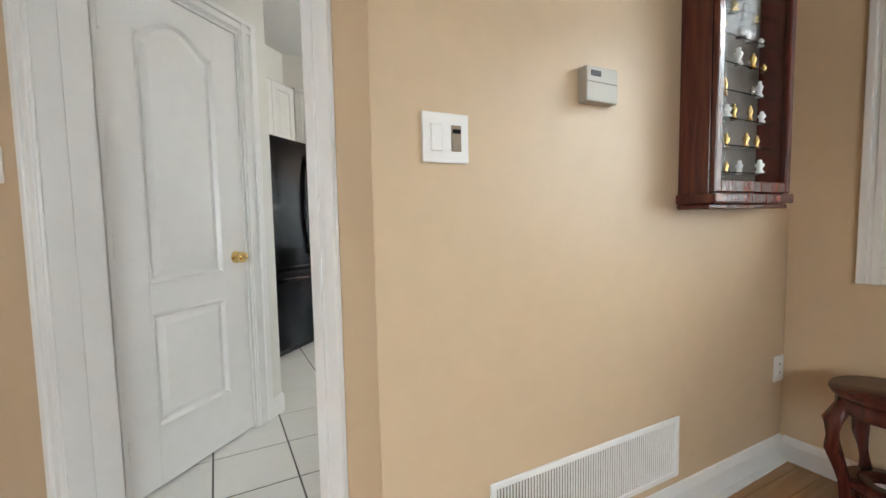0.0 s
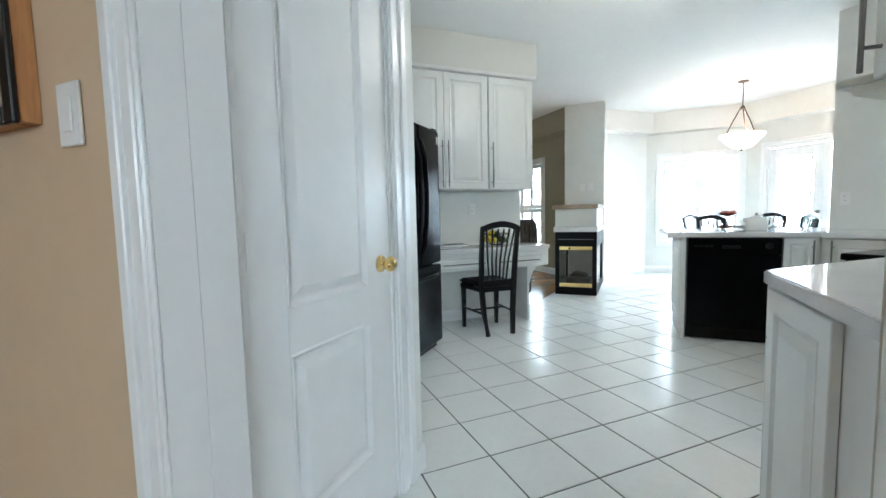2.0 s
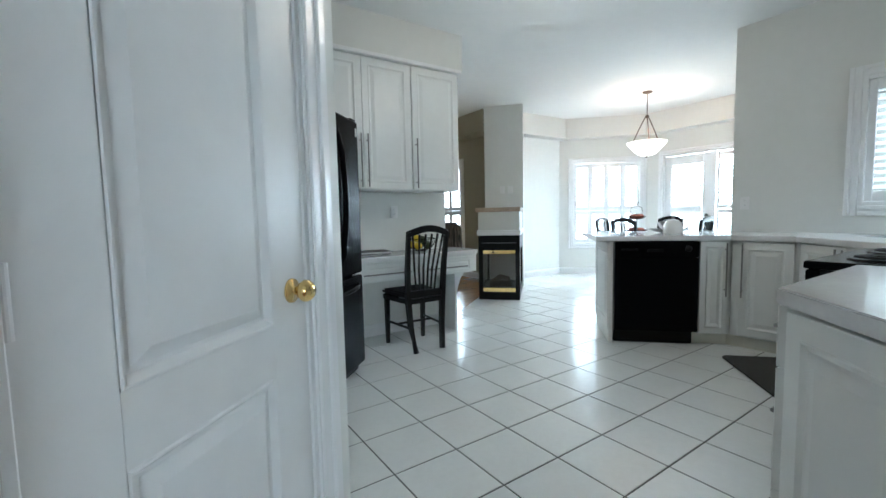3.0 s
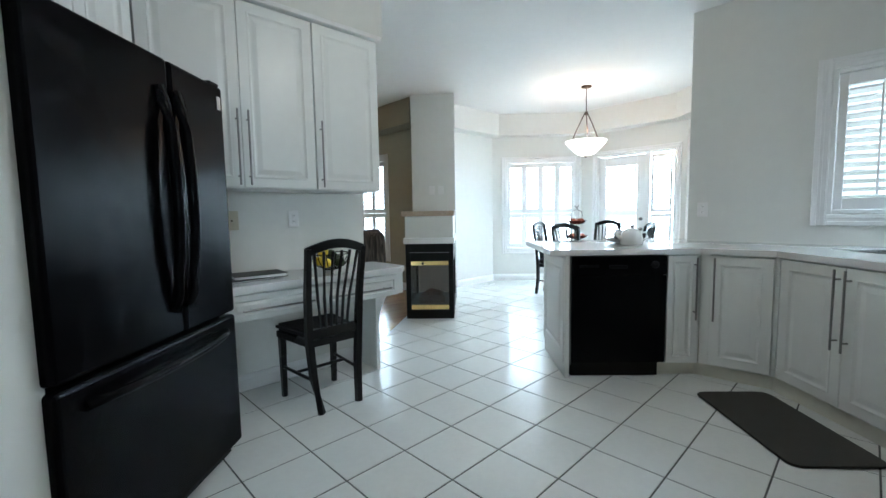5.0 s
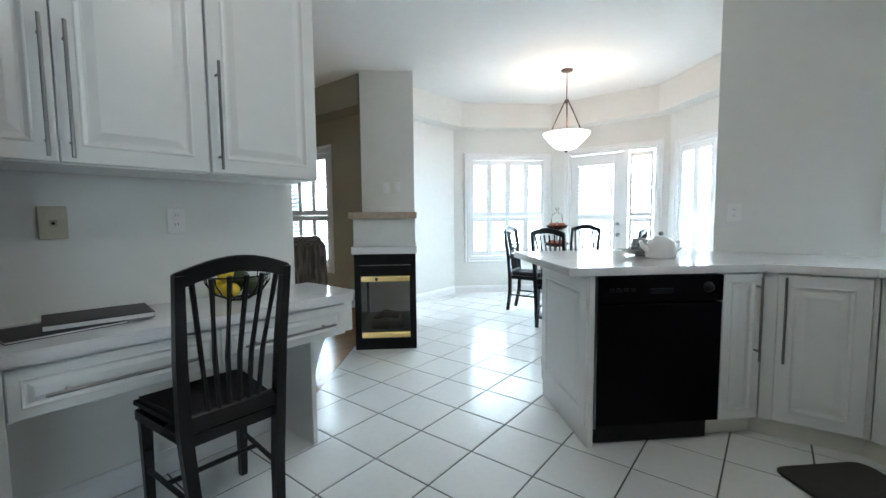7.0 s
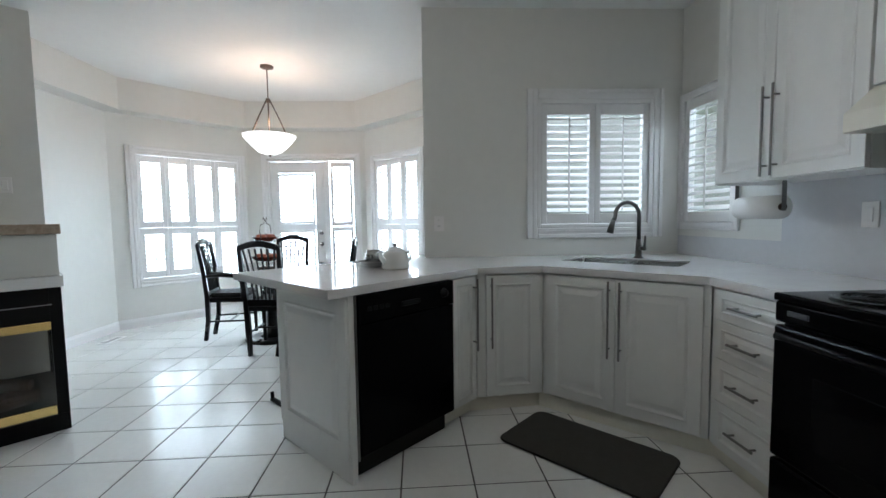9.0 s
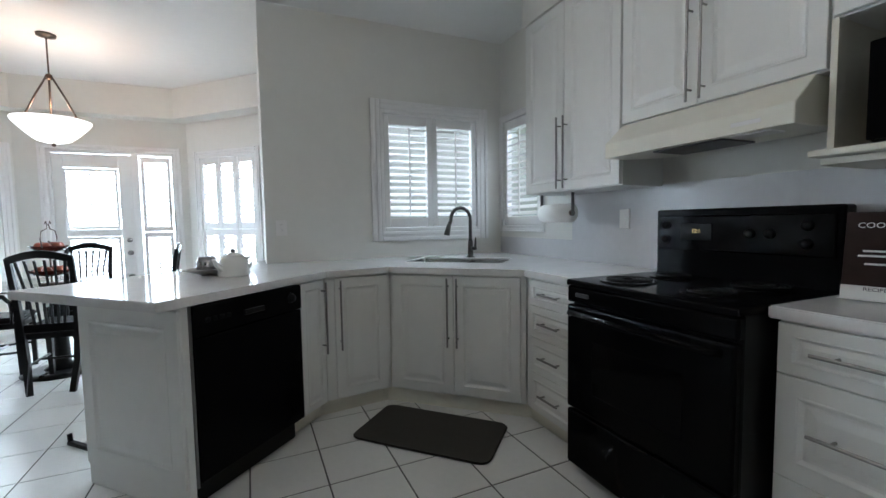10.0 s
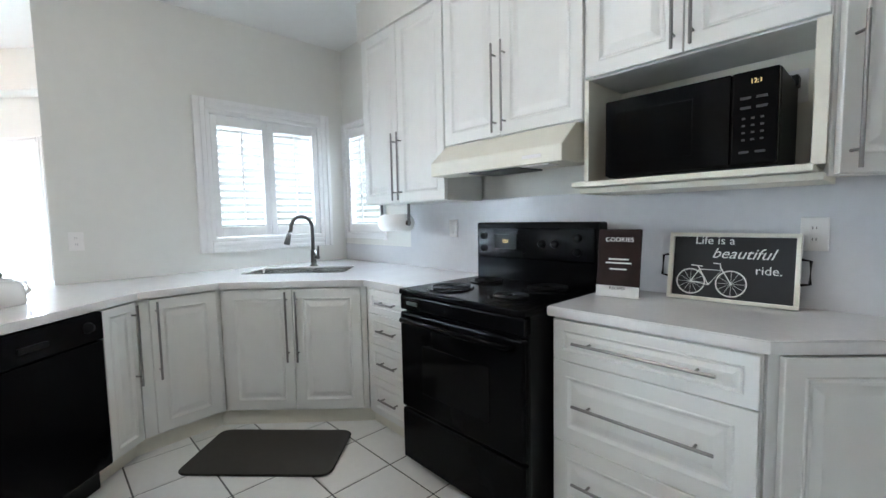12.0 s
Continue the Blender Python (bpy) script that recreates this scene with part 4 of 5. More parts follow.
for x, y2, r in ((0.20, 0.16, 0.10), (0.57, 0.16, 0.08), (0.20, 0.44, 0.08), (0.57, 0.44, 0.10)):
    bn = part("drip_bowl", spin([(r + 0.018, 0.0), (r + 0.016, 0.005), (r, 0.003), (r * 0.5, -0.001), (0, -0.001)], at=(x, y2, 0.915)), M_BLACKGL, ck, "", None, True)
    pts = [(x + (0.02 + (r - 0.02) * i / 80) * math.cos(i * 0.42), y2 + (0.02 + (r - 0.02) * i / 80) * math.sin(i * 0.42), 0.925) for i in range(81)]
    part("coil", tube(pts, 0.0042, 6), M_BLACKM, ck, "black spiral coil element", None, True)
bg = part("backguard", box(0.0, 0.575, 0.905, SW, 0.655, 1.232, 0.012, 3), M_BLACK, st, "black backguard with controls")
part("control_face", box(0.02, 0.566, 1.035, SW - 0.02, 0.576, 1.20, 0.006, 2), M_BLACKGL, bg)
part("clock_display", box(0.145, 0.562, 1.085, 0.30, 0.567, 1.165, 0.003), M_BLACKM, bg)
letters("12:1", 0.026, M_DIGIT, bg, pose(0.225, 0.5612, 1.12, 90, 0, 0), "clock_digits")
for x in (0.065, 0.065 + 0.001, 0.46, 0.535, 0.66, 0.661):
    z = 1.085 if x in (0.065, 0.66) else (1.155 if x in (0.066, 0.661) else 1.12)
    part("knob", spin([(0, 0.024), (0.010, 0.023), (0.017, 0.016), (0.021, 0.0), (0, 0)], 16), M_BLACKM, bg, "", pose(x, 0.566, z, 90, 0, 0), True)
part("brand_plate", box(0.62, -0.0135, 0.84, 0.70, -0.005, 0.858, 0.002), M_GREY, st, "plain grey maker's plate", pose(-0.56, 0, 0))

hd = thing("range_hood", "off-white under-cabinet range hood", "range hood", pose(2.690, 1.62, 0, 0, 0, 180))
hb = bmesh.new()
W = 0.810
prof = [(0.295, 1.515), (0.295, 1.660), (-0.022, 1.660), (-0.135, 1.560), (-0.135, 1.490), (0.0, 1.490)]
a = [hb.verts.new((0, yy, zz)) for yy, zz in prof]
b2 = [hb.verts.new((W, yy, zz)) for yy, zz in prof]
for i in range(6):
    hb.faces.new((a[i], a[(i + 1) % 6], b2[(i + 1) % 6], b2[i]))
hb.faces.new(a[::-1])
hb.faces.new(b2)
bmesh.ops.recalc_face_normals(hb, faces=hb.faces)
bmesh.ops.bevel(hb, geom=hb.edges[:], offset=0.003, segments=1, affect="EDGES")
part("canopy", hb, M_CREAM, hd)
part("filter", box(0.25, -0.10, 1.484, W - 0.25, 0.10, 1.492, 0.001), M_GREY, hd, "grey mesh filter")
part("lamp_lens", box(W - 0.22, -0.11, 1.484, W - 0.08, -0.03, 1.4905, 0.001), M_PLATE, hd)
part("switch_strip", box(W - 0.20, -0.137, 1.515, W - 0.10, -0.133, 1.530, 0.001), M_PLATE, hd, "", None)

mw = thing("microwave", "black countertop microwave with lit clock in the niche", "microwave", pose(1.740, 1.668, 1.401, 0, 0, 180))
part("case", box(0.0, 0.02, 0.008, 0.545, 0.33, 0.305, 0.006, 2), M_BLACKM, mw)
part("door", box(0.002, -0.005, 0.012, 0.42, 0.02, 0.302, 0.005, 2), M_BLACKGL, mw, "glossy black glass door")
part("door_window", box(0.05, -0.0065, 0.06, 0.31, -0.004, 0.25, 0.001), M_BLACKGL, mw)
ctl = part("control_panel", box(0.423, -0.005, 0.012, 0.543, 0.02, 0.302, 0.005, 2), M_BLACK, mw)
letters("12:1", 0.019, M_DIGIT, ctl, pose(0.487, -0.0062, 0.262, 90, 0, 0), "clock_digits")
for r in range(4):
    for k in range(3):
        part("key", box(0.452 + k * 0.024, -0.0062, 0.087 + r * 0.022, 0.461 + k * 0.024, -0.0045, 0.093 + r * 0.022), M_GREY, ctl)
for r, z in enumerate((0.185, 0.215)):
    for k in range(2):
        part("key", box(0.446 + k * 0.042, -0.0062, z, 0.474 + k * 0.042, -0.0045, z + 0.008), M_GREY, ctl)
for k in range(2):
    part("key", box(0.446 + k * 0.042, -0.0062, 0.048, 0.472 + k * 0.042, -0.0045, 0.055), M_GREY, ctl)
for x in (0.04, 0.5):
    for yy in (0.06, 0.28):
        part("foot", cyl(bmesh.new(), (x, yy, 0), (x, yy, 0.009), 0.012), M_BLACKM, mw)

# ---- sink, tap, mat ----
sk = thing("sink", "stainless steel double-bowl undermount corner sink", "sink", SINK)


def bowl(x0, x1):
    bm = bmesh.new()
    y0, y1 = -0.185, 0.195
    lo = 0.70
    rings = []
    for ins, z in ((-0.006, 0.898), (0.0, 0.894), (0.008, 0.80), (0.02, lo + 0.02), (0.05, lo)):
        rings.append([bm.verts.new(v) for v in ((x0 + ins, y0 + ins, z), (x1 - ins, y0 + ins, z), (x1 - ins, y1 - ins, z), (x0 + ins, y1 - ins, z))])
    for a, b in zip(rings, rings[1:]):
        for i in range(4):
            bm.faces.new((a[i], a[(i + 1) % 4], b[(i + 1) % 4], b[i]))
    bm.faces.new(rings[-1])
    return bm


part("bowl", bowl(-0.355, 0.03), M_SINK, sk)
part("bowl", bowl(0.05, 0.355), M_SINK, sk)
part("divider", box(0.028, -0.185, 0.72, 0.052, 0.195, 0.893, 0.006, 2), M_SINK, sk)
for x in (-0.16, 0.2):
    part("drain", spin([(0.042, 0.004), (0.04, 0.006), (0.03, 0.002), (0, 0.002)], at=(x, 0, 0.70)), M_STEEL, sk, "", None, True)

tap = thing("faucet", "dark brushed steel gooseneck faucet with pull-down head", "faucet", SINK @ pose(0.02, 0.255, 0.9065, 0, 0, -38) @ Matrix.Scale(1.1, 4))
part("base", spin([(0, 0), (0.030, 0), (0.030, 0.006), (0.022, 0.012), (0.019, 0.05), (0.018, 0.12), (0.0, 0.12)]), M_FAUCET, tap, "", None, True)
arc = [(0, 0, 0.10), (0, 0, 0.27)] + [(0, -0.085 + 0.085 * math.cos(a), 0.27 + 0.085 * math.sin(a)) for a in [math.pi * i / 10 for i in range(1, 10)]] + [(0, -0.17, 0.26), (0, -0.185, 0.235)]
part("spout", tube(arc, 0.0125, 12), M_FAUCET, tap, "", None, True)
part("spray_head", cyl(bmesh.new(), (0, -0.182, 0.245), (0, -0.205, 0.165), 0.015, 0.021, 16), M_FAUCET, tap, "", None, True)
lv = cyl(bmesh.new(), (0.016, 0, 0.065), (0.06, 0, 0.065), 0.013)
cyl(lv, (0.055, 0, 0.06), (0.062, 0, 0.145), 0.009, 0.006)
part("lever", lv, M_FAUCET, tap, "", None, True)

mw2, mh2, rad = 0.45, 0.80, 0.06
pts = []
for cx, cy, a0 in ((mw2 - rad, mh2 - rad, 0), (rad, mh2 - rad, 90), (rad, rad, 180), (mw2 - rad, rad, 270)):
    pts += [(cx + rad * math.cos(radians(a0 + 18 * k)), cy + rad * math.sin(radians(a0 + 18 * k))) for k in range(6)]
kmat = thing("floor_mat", "charcoal cushioned kitchen mat with rounded corners on the tiles", "mat", pose(3.098, 2.06, 0.001, 0, 0, 44.5))
part("pad", prism([(y, x) for x, y in pts], 0.0, 0.012, 0.006), M_MAT, kmat)

# ---- desk ----
desk = thing("desk", "built-in white desk with quartz top and two slim drawers", "desk", pose(0, 0, 0))
part("desktop", prism([(1.07, 5.078), (1.07, 4.60), (2.33, 4.60), (2.385, 4.655), (2.385, 5.078)], 0.742, 0.782, 0.004), M_QUARTZ, desk, "polished white quartz desktop")
part("end_panel", box(2.175, 4.75, 0.0, 2.20, 5.062, 0.741, 0.002), M_CAB, desk)
part("apron", box(1.107, 4.645, 0.572, 2.30, 5.06, 0.741, 0.002), M_CAB, desk)
for x0, x1 in ((1.110, 1.70), (1.703, 2.298)):
    d = part("drawer", panel_front(x1 - x0, 0.150, 0.018, 0.030), M_CAB, desk, m=pose(x0, 4.645, 0.576))
    bar_pull(d, (0.08, -0.018, 0.064), (x1 - x0 - 0.08, -0.018, 0.064))
part("side_panel", box(1.080, 4.622, 0.0, 1.106, 5.06, 0.741, 0.002), M_CAB, desk)
bm = bmesh.new()
pr = [(2.20, 0.572)] + [(2.20 + 0.165 * (1 - math.cos(radians(90 * i / 10))), 0.572 - 0.40 + 0.40 * math.sin(radians(90 * i / 10))) for i in range(0, 11)]
fr_, bk_ = [bm.verts.new((x, 4.78, z)) for x, z in pr], [bm.verts.new((x, 4.81, z)) for x, z in pr]
n = len(pr)
bm.faces.new(fr_[::-1])
bm.faces.new(bk_)
for i in range(n):
    bm.faces.new((fr_[i], fr_[(i + 1) % n], bk_[(i + 1) % n], bk_[i]))
bmesh.ops.recalc_face_normals(bm, faces=bm.faces)
part("corbel", bm, M_CAB, desk, "curved white bracket")
part("skirt", box(2.301, 4.66, 0.574, 2.37, 5.06, 0.741, 0.002), M_CAB, desk)


# ---- chairs ----
def chair(m, label, arms=False, group=""):
    """Seat front faces +y; the back stands at y=0."""
    c = thing("dining_chair", label, "chair", m, group)
    for s in (-1, 1):
        pts = [(s * 0.125, -0.045, 0.0), (s * 0.150, -0.005, 0.22), (s * 0.165, 0.0, 0.45), (s * 0.172, -0.02, 0.70), (s * 0.178, -0.065, 0.985)]
        part("back_post", tube(pts, [0.024, 0.027, 0.028, 0.025, 0.021], 4, phase=math.pi / 4), M_LACQ, c)
        part("leg", tube([(s * 0.178, 0.365, 0.0), (s * 0.180, 0.36, 0.42)], [0.020, 0.028], 4, phase=math.pi / 4), M_LACQ, c)
        part("stretcher", tube([(s * 0.152, 0.0, 0.20), (s * 0.180, 0.36, 0.20)], 0.010, 6), M_LACQ, c)
        if arms:
            part("arm", tube([(s * 0.172, -0.01, 0.66), (s * 0.22, 0.14, 0.675), (s * 0.235, 0.30, 0.66), (s * 0.21, 0.335, 0.60), (s * 0.19, 0.33, 0.43)], [0.014, 0.018, 0.018, 0.015, 0.014], 8), M_LACQ, c)
    part("seat_frame", prism([(-0.165, 0.0), (0.165, 0.0), (0.205, 0.385), (-0.205, 0.385)], 0.395, 0.44, 0.004), M_LACQ, c)
    part("seat", prism([(-0.16, 0.015), (0.16, 0.015), (0.205, 0.395), (-0.205, 0.395)], 0.441, 0.485, 0.014), M_SEAT, c, "dark upholstered seat pad")
    part("cross_stretcher", tube([(-0.168, 0.20, 0.20), (0.168, 0.20, 0.20)], 0.010, 6), M_LACQ, c)
    crest = [(-0.190 + 0.38 * i / 12, -0.062 - 0.018 * math.sin(math.pi * i / 12), 0.965 + 0.045 * math.sin(math.pi * i / 12)) for i in range(13)]
    bm = bmesh.new()
    rows = [[bm.verts.new((x, y + dy, z + dz)) for dy, dz in ((-0.011, -0.028), (0.011, -0.028), (0.011, 0.026), (-0.011, 0.026))] for x, y, z in crest]
    for a, b in zip(rows, rows[1:]):
        for i in range(4):
            bm.faces.new((a[i], a[(i + 1) % 4], b[(i + 1) % 4], b[i]))
    bm.faces.new(rows[0][::-1])
    bm.faces.new(rows[-1])
    bmesh.ops.recalc_face_normals(bm, faces=bm.faces)
    bmesh.ops.bevel(bm, geom=bm.edges[:], offset=0.003, segments=1, affect="EDGES")
    part("crest_rail", bm, M_LACQ, c)
    part("lower_rail", box(-0.16, -0.012, 0.445, 0.16, 0.012, 0.505, 0.004), M_LACQ, c)
    for i in range(6):
        u = (i - 2.5) / 2.5
        part("slat", tube([(u * 0.085, 0.0, 0.49), (u * 0.105, -0.012, 0.68), (u * 0.142, -0.065 - 0.012 * (1 - u * u), 0.965)], [0.009, 0.009, 0.0095], 6), M_LACQ, c)
    return c


CH = "black lacquered slat-back dining chair with dark padded seat"
chair(pose(1.655, 4.425, 0, 0, 0, 0), "black lacquered slat-back chair pushed up to the desk")
GC = "chairs round the breakfast table"
armed = chair(pose(5.59, 5.53, 0, 0, 0, 188), CH + " and arms", True, GC)
copy_thing(armed, pose(5.52, 4.10, 0, 0, 0, 5))
plain = chair(pose(4.945, 4.76, 0, 0, 0, -95), CH, False, GC)
copy_thing(plain, pose(6.25, 4.92, 0, 0, 0, 88))

# ---- fireplace peninsula ----
fp = thing("fireplace", "black three-sided gas fireplace with brass trim under a white mantel box", "fireplace", pose(3.285, 5.790, 0, 0, 0, -46))
FPW, FPD = 0.53, 1.02
for x0, x1, z0, z1 in ((0.0, FPW, 0.0, 0.10), (0.0, 0.055, 0.10, 0.84), (FPW - 0.055, FPW, 0.10, 0.84), (0.055, FPW - 0.055, 0.635, 0.84)):
    part("surround", box(x0, 0.0, z0, x1, 0.03, z1, 0.002), M_BLACKM, fp)
for x in (0.0, FPW - 0.03):
    sd = bmesh.new()
    for y0, y1, z0, z1 in ((0.031, FPD, 0.0, 0.10), (0.031, 0.07, 0.10, 0.84), (FPD - 0.06, FPD, 0.10, 0.84), (0.07, FPD - 0.06, 0.635, 0.84)):
        bx(sd, x, y0, z0, x + 0.03, y1, z1, 0.002)
    part("side_surround", sd, M_BLACKM, fp)
    part("side_glass", box(x + 0.012, 0.07, 0.10, x + 0.016, FPD - 0.06, 0.635), M_FIREGL, fp)
part("glass_front", box(0.055, 0.012, 0.10, FPW - 0.055, 0.016, 0.635), M_FIREGL, fp, "smoky glass front")
part("brass_strip", box(0.055, -0.006, 0.105, FPW - 0.055, 0.01, 0.157, 0.003), M_BRASS, fp, "polished brass strip")
bs = part("brass_hood", box(0.055, -0.010, 0.60, FPW - 0.055, 0.01, 0.648, 0.004), M_BRASS, fp, "polished brass strip")
part("vent_knob", ball(bmesh.new(), (0.19, -0.016, 0.624), 0.014), M_BRONZE, bs, "dark round knob", None, True)
part("vent_slot", box(0.045, -0.003, 0.740, FPW - 0.045, 0.002, 0.746), M_STEEL, fp)
part("firebox_floor", box(0.03, 0.03, 0.10, FPW - 0.03, FPD - 0.06, 0.12), M_BLACKM, fp)
part("firebox_top", box(0.03, 0.031, 0.70, FPW - 0.03, FPD - 0.061, 0.72), M_BLACKM, fp)
lg = bmesh.new()
tube([(0.12, 0.25, 0.16), (0.27, 0.24, 0.17), (0.41, 0.28, 0.16)], [0.045, 0.05, 0.04], 10, lg)
part("log", lg, M_LOG, fp)
lg = bmesh.new()
tube([(0.14, 0.42, 0.17), (0.25, 0.32, 0.25), (0.38, 0.25, 0.24)], [0.035, 0.042, 0.03], 10, lg)
part("log", lg, M_LOG, fp)
part("hearth_slab", box(-0.020, -0.020, 0.841, FPW + 0.015, FPD, 0.906, 0.004), M_TRIM, fp, "white painted ledge")
part("mantel_box", box(0.0, 0.0, 0.907, FPW, FPD, 1.143, 0.003), M_WALL, fp, "white painted box")
part("mantel_shelf", box(-0.035, -0.035, 1.144, FPW + 0.015, FPD, 1.20, 0.004), M_MANTEL, fp, "pale wooden mantel shelf")


def plate(name, label, m, w, h, gang=(), cat="switch", mat=M_PLATE):
    """A wall plate whose face looks to local -y."""
    t = thing(name, label, cat, m)
    part("plate", box(-w / 2, -0.007, -h / 2, w / 2, 0, h / 2, 0.003, 2), mat, t)
    for kind, x in gang:
        if kind == "rocker":
            part("rocker", box(x - 0.016, -0.011, -0.033, x + 0.016, -0.006, 0.033, 0.002), M_PLATE, t)
        elif kind == "slide":
            part("slot", box(x - 0.014, -0.008, -0.032, x + 0.014, -0.006, 0.032, 0.001), M_BEIGE, t)
            part("slider", box(x - 0.011, -0.014, 0.012, x + 0.011, -0.007, 0.022, 0.002), M_BLACKM, t)
        elif kind == "jack":
            part("jack", box(x - 0.010, -0.0095, -0.012, x + 0.010, -0.006, 0.010, 0.002), M_IVORY, t)
            part("slot", box(x - 0.005, -0.0102, -0.007, x + 0.005, -0.0090, 0.003), M_BLACKM, t)
        elif kind == "outlet":
            for z in (-0.02, 0.02):
                part("socket", box(x - 0.013, -0.0095, z - 0.014, x + 0.013, -0.006, z + 0.014, 0.003), M_PLATE, t)
                for dx in (-0.005, 0.005):
                    part("slot", box(x + dx - 0.001, -0.0100, z - 0.002, x + dx + 0.001, -0.0090, z + 0.007), M_BLACKM, t)
    return t


FPM = pose(4.07, 6.61, 0, 0, 0, -46.5)
for x in (0.27, 0.39):
    plate("light_switch", "white wall switch plate on the chimney breast", FPM @ pose(x, -0.001, 1.485), 0.075, 0.115, (("rocker", 0),))
plate("wall_outlet", "ivory telephone plate above the desk", pose(1.30, 5.079, 1.148), 0.085, 0.125, (("jack", 0),), "outlet", M_IVORY)
plate("wall_outlet", "white wall outlet above the desk", pose(1.716, 5.079, 1.152), 0.075, 0.115, (("outlet", 0),), "outlet")
plate("wall_outlet", "white wall outlet beside the breakfast bar", pose(4.379, 3.20, 1.165, 0, 0, -90), 0.075, 0.115, (("outlet", 0),), "outlet")
plate("wall_outlet", "white wall outlet on the splashback", pose(2.955, 1.3285, 1.19, 0, 0, 180), 0.075, 0.115, (("rocker", 0),), "outlet")
plate("wall_outlet", "white wall outlet beside the chalkboard sign", pose(1.135, 1.3285, 1.18, 0, 0, 180), 0.078, 0.118, (("outlet", 0),), "outlet")
plate("wall_outlet", "white outlet inside the microwave niche", pose(1.205, 1.338, 1.70, 0, 0, 180), 0.075, 0.115, (("outlet", 0),), "outlet")
plug = thing("power_plug", "black power plug with hanging cord", "plug", pose(1.205, 1.348, 1.71, 0, 0, 180))
part("plug_body", box(-0.018, -0.055, -0.02, 0.018, 0, 0.02, 0.006, 2), M_BLACKM, plug)
part("cord", tube([(0, -0.05, -0.005), (0.0, -0.06, -0.05), (-0.02, -0.05, -0.14), (-0.05, -0.03, -0.22), (-0.09, -0.02, -0.295)], 0.004, 6), M_BLACKM, plug)
plate("light_switch", "white double dimmer switch plate on the tan wall", pose(0.618, 1.144, 1.298), 0.128, 0.122, (("rocker", -0.028), ("slide", 0.028)))
plate("light_switch", "white single switch plate beside the opening", pose(-0.522 - 0.001, 2.095 - 0.001, 1.30, 0, 0, -45), 0.072, 0.118, (("rocker", 0),))
plate("wall_outlet", "white wall outlet low on the tan wall", pose(2.257, 1.144, 0.415), 0.075, 0.115, (("outlet", 0),), "outlet")

th = thing("thermostat", "beige box thermostat with small display", "thermostat", pose(1.12, 1.144, 1.48))
part("case", box(-0.062, -0.036, -0.05, 0.066, 0, 0.05, 0.004, 2), M_PUTTY, th)
part("display", box(-0.045, -0.038, 0.022, -0.005, -0.035, 0.038, 0.001), M_GREY, th)
part("flap_line", box(-0.058, -0.0375, 0.004, 0.062, -0.0355, 0.007), M_BEIGE, th)

vt = thing("return_vent", "white perforated return air grille low on the tan wall", "vent", pose(1.15, 1.144, 0.253))
VW, VH = 0.825, 0.226
vf = bmesh.new()
for q in ((-VW / 2, -VH / 2, VW / 2, -VH / 2 + 0.02), (-VW / 2, VH / 2 - 0.02, VW / 2, VH / 2), (-VW / 2, -VH / 2 + 0.02, -VW / 2 + 0.02, VH / 2 - 0.02), (VW / 2 - 0.02, -VH / 2 + 0.02, VW / 2, VH / 2 - 0.02)):
    bx(vf, q[0], -0.008, q[1], q[2], 0, q[3], 0.002)
part("frame", vf, M_TRIM, vt)
part("backing", box(-VW / 2 + 0.02, -0.003, -VH / 2 + 0.02, VW / 2 - 0.02, 0, VH / 2 - 0.02), M_BEIGE, vt)
fin = slat_mesh(VH - 0.04, 0.008, 30)
for i in range(72):
    o = new("fin", fin)
    o.parent = vt
    o.matrix_basis = pose(-VW / 2 + 0.026 + i * (VW - 0.052) / 71, -0.004, -VH / 2 + 0.02, 0, -90, 0)

# ---- dining room ----
dc = thing("display_case", "mahogany glazed wall cabinet filled with small brass and glass ornaments", "display cabinet", pose(1.533, 1.144, 1.115))
DCW, DCH, DCD = 0.475, 1.05, 0.105
cs = bmesh.new()
for q in ((0, -DCD, 0.05, 0.018, 0, DCH), (DCW - 0.018, -DCD, 0.05, DCW, 0, DCH), (0.018, -0.012, 0.05, DCW - 0.018, 0, DCH), (0.018, -DCD, DCH - 0.02, DCW - 0.018, -0.012, DCH)):
    bx(cs, *q, 0.002)
part("case", cs, M_MAHOG, dc)
part("lining", box(0.019, -0.016, 0.06, DCW - 0.019, -0.0125, DCH - 0.021), M_LINING, dc, "smoky brown lining")
part("base_moulding", box(-0.014, -DCD - 0.03, 0.018, DCW + 0.014, 0, 0.052, 0.006, 2), M_MAHOG, dc)
part("base", box(-0.006, -DCD - 0.012, 0.0, DCW + 0.006, 0, 0.017, 0.004), M_MAHOG, dc)
df = bmesh.new()
for q in ((0.0, 0.055, 0.034, DCH), (DCW - 0.034, 0.055, DCW, DCH), (0.034, 0.055, DCW - 0.034, 0.095), (0.034, DCH - 0.04, DCW - 0.034, DCH)):
    bx(df, q[0], -DCD - 0.022, q[1], q[2], -DCD - 0.001, q[3], 0.004)
part("door_frame", df, M_MAHOG, dc)
part("pane", box(0.034, -DCD - 0.010, 0.095, DCW - 0.034, -DCD - 0.007, DCH - 0.04), M_CASEGL, dc).visible_shadow = False
rng = random.Random(11)
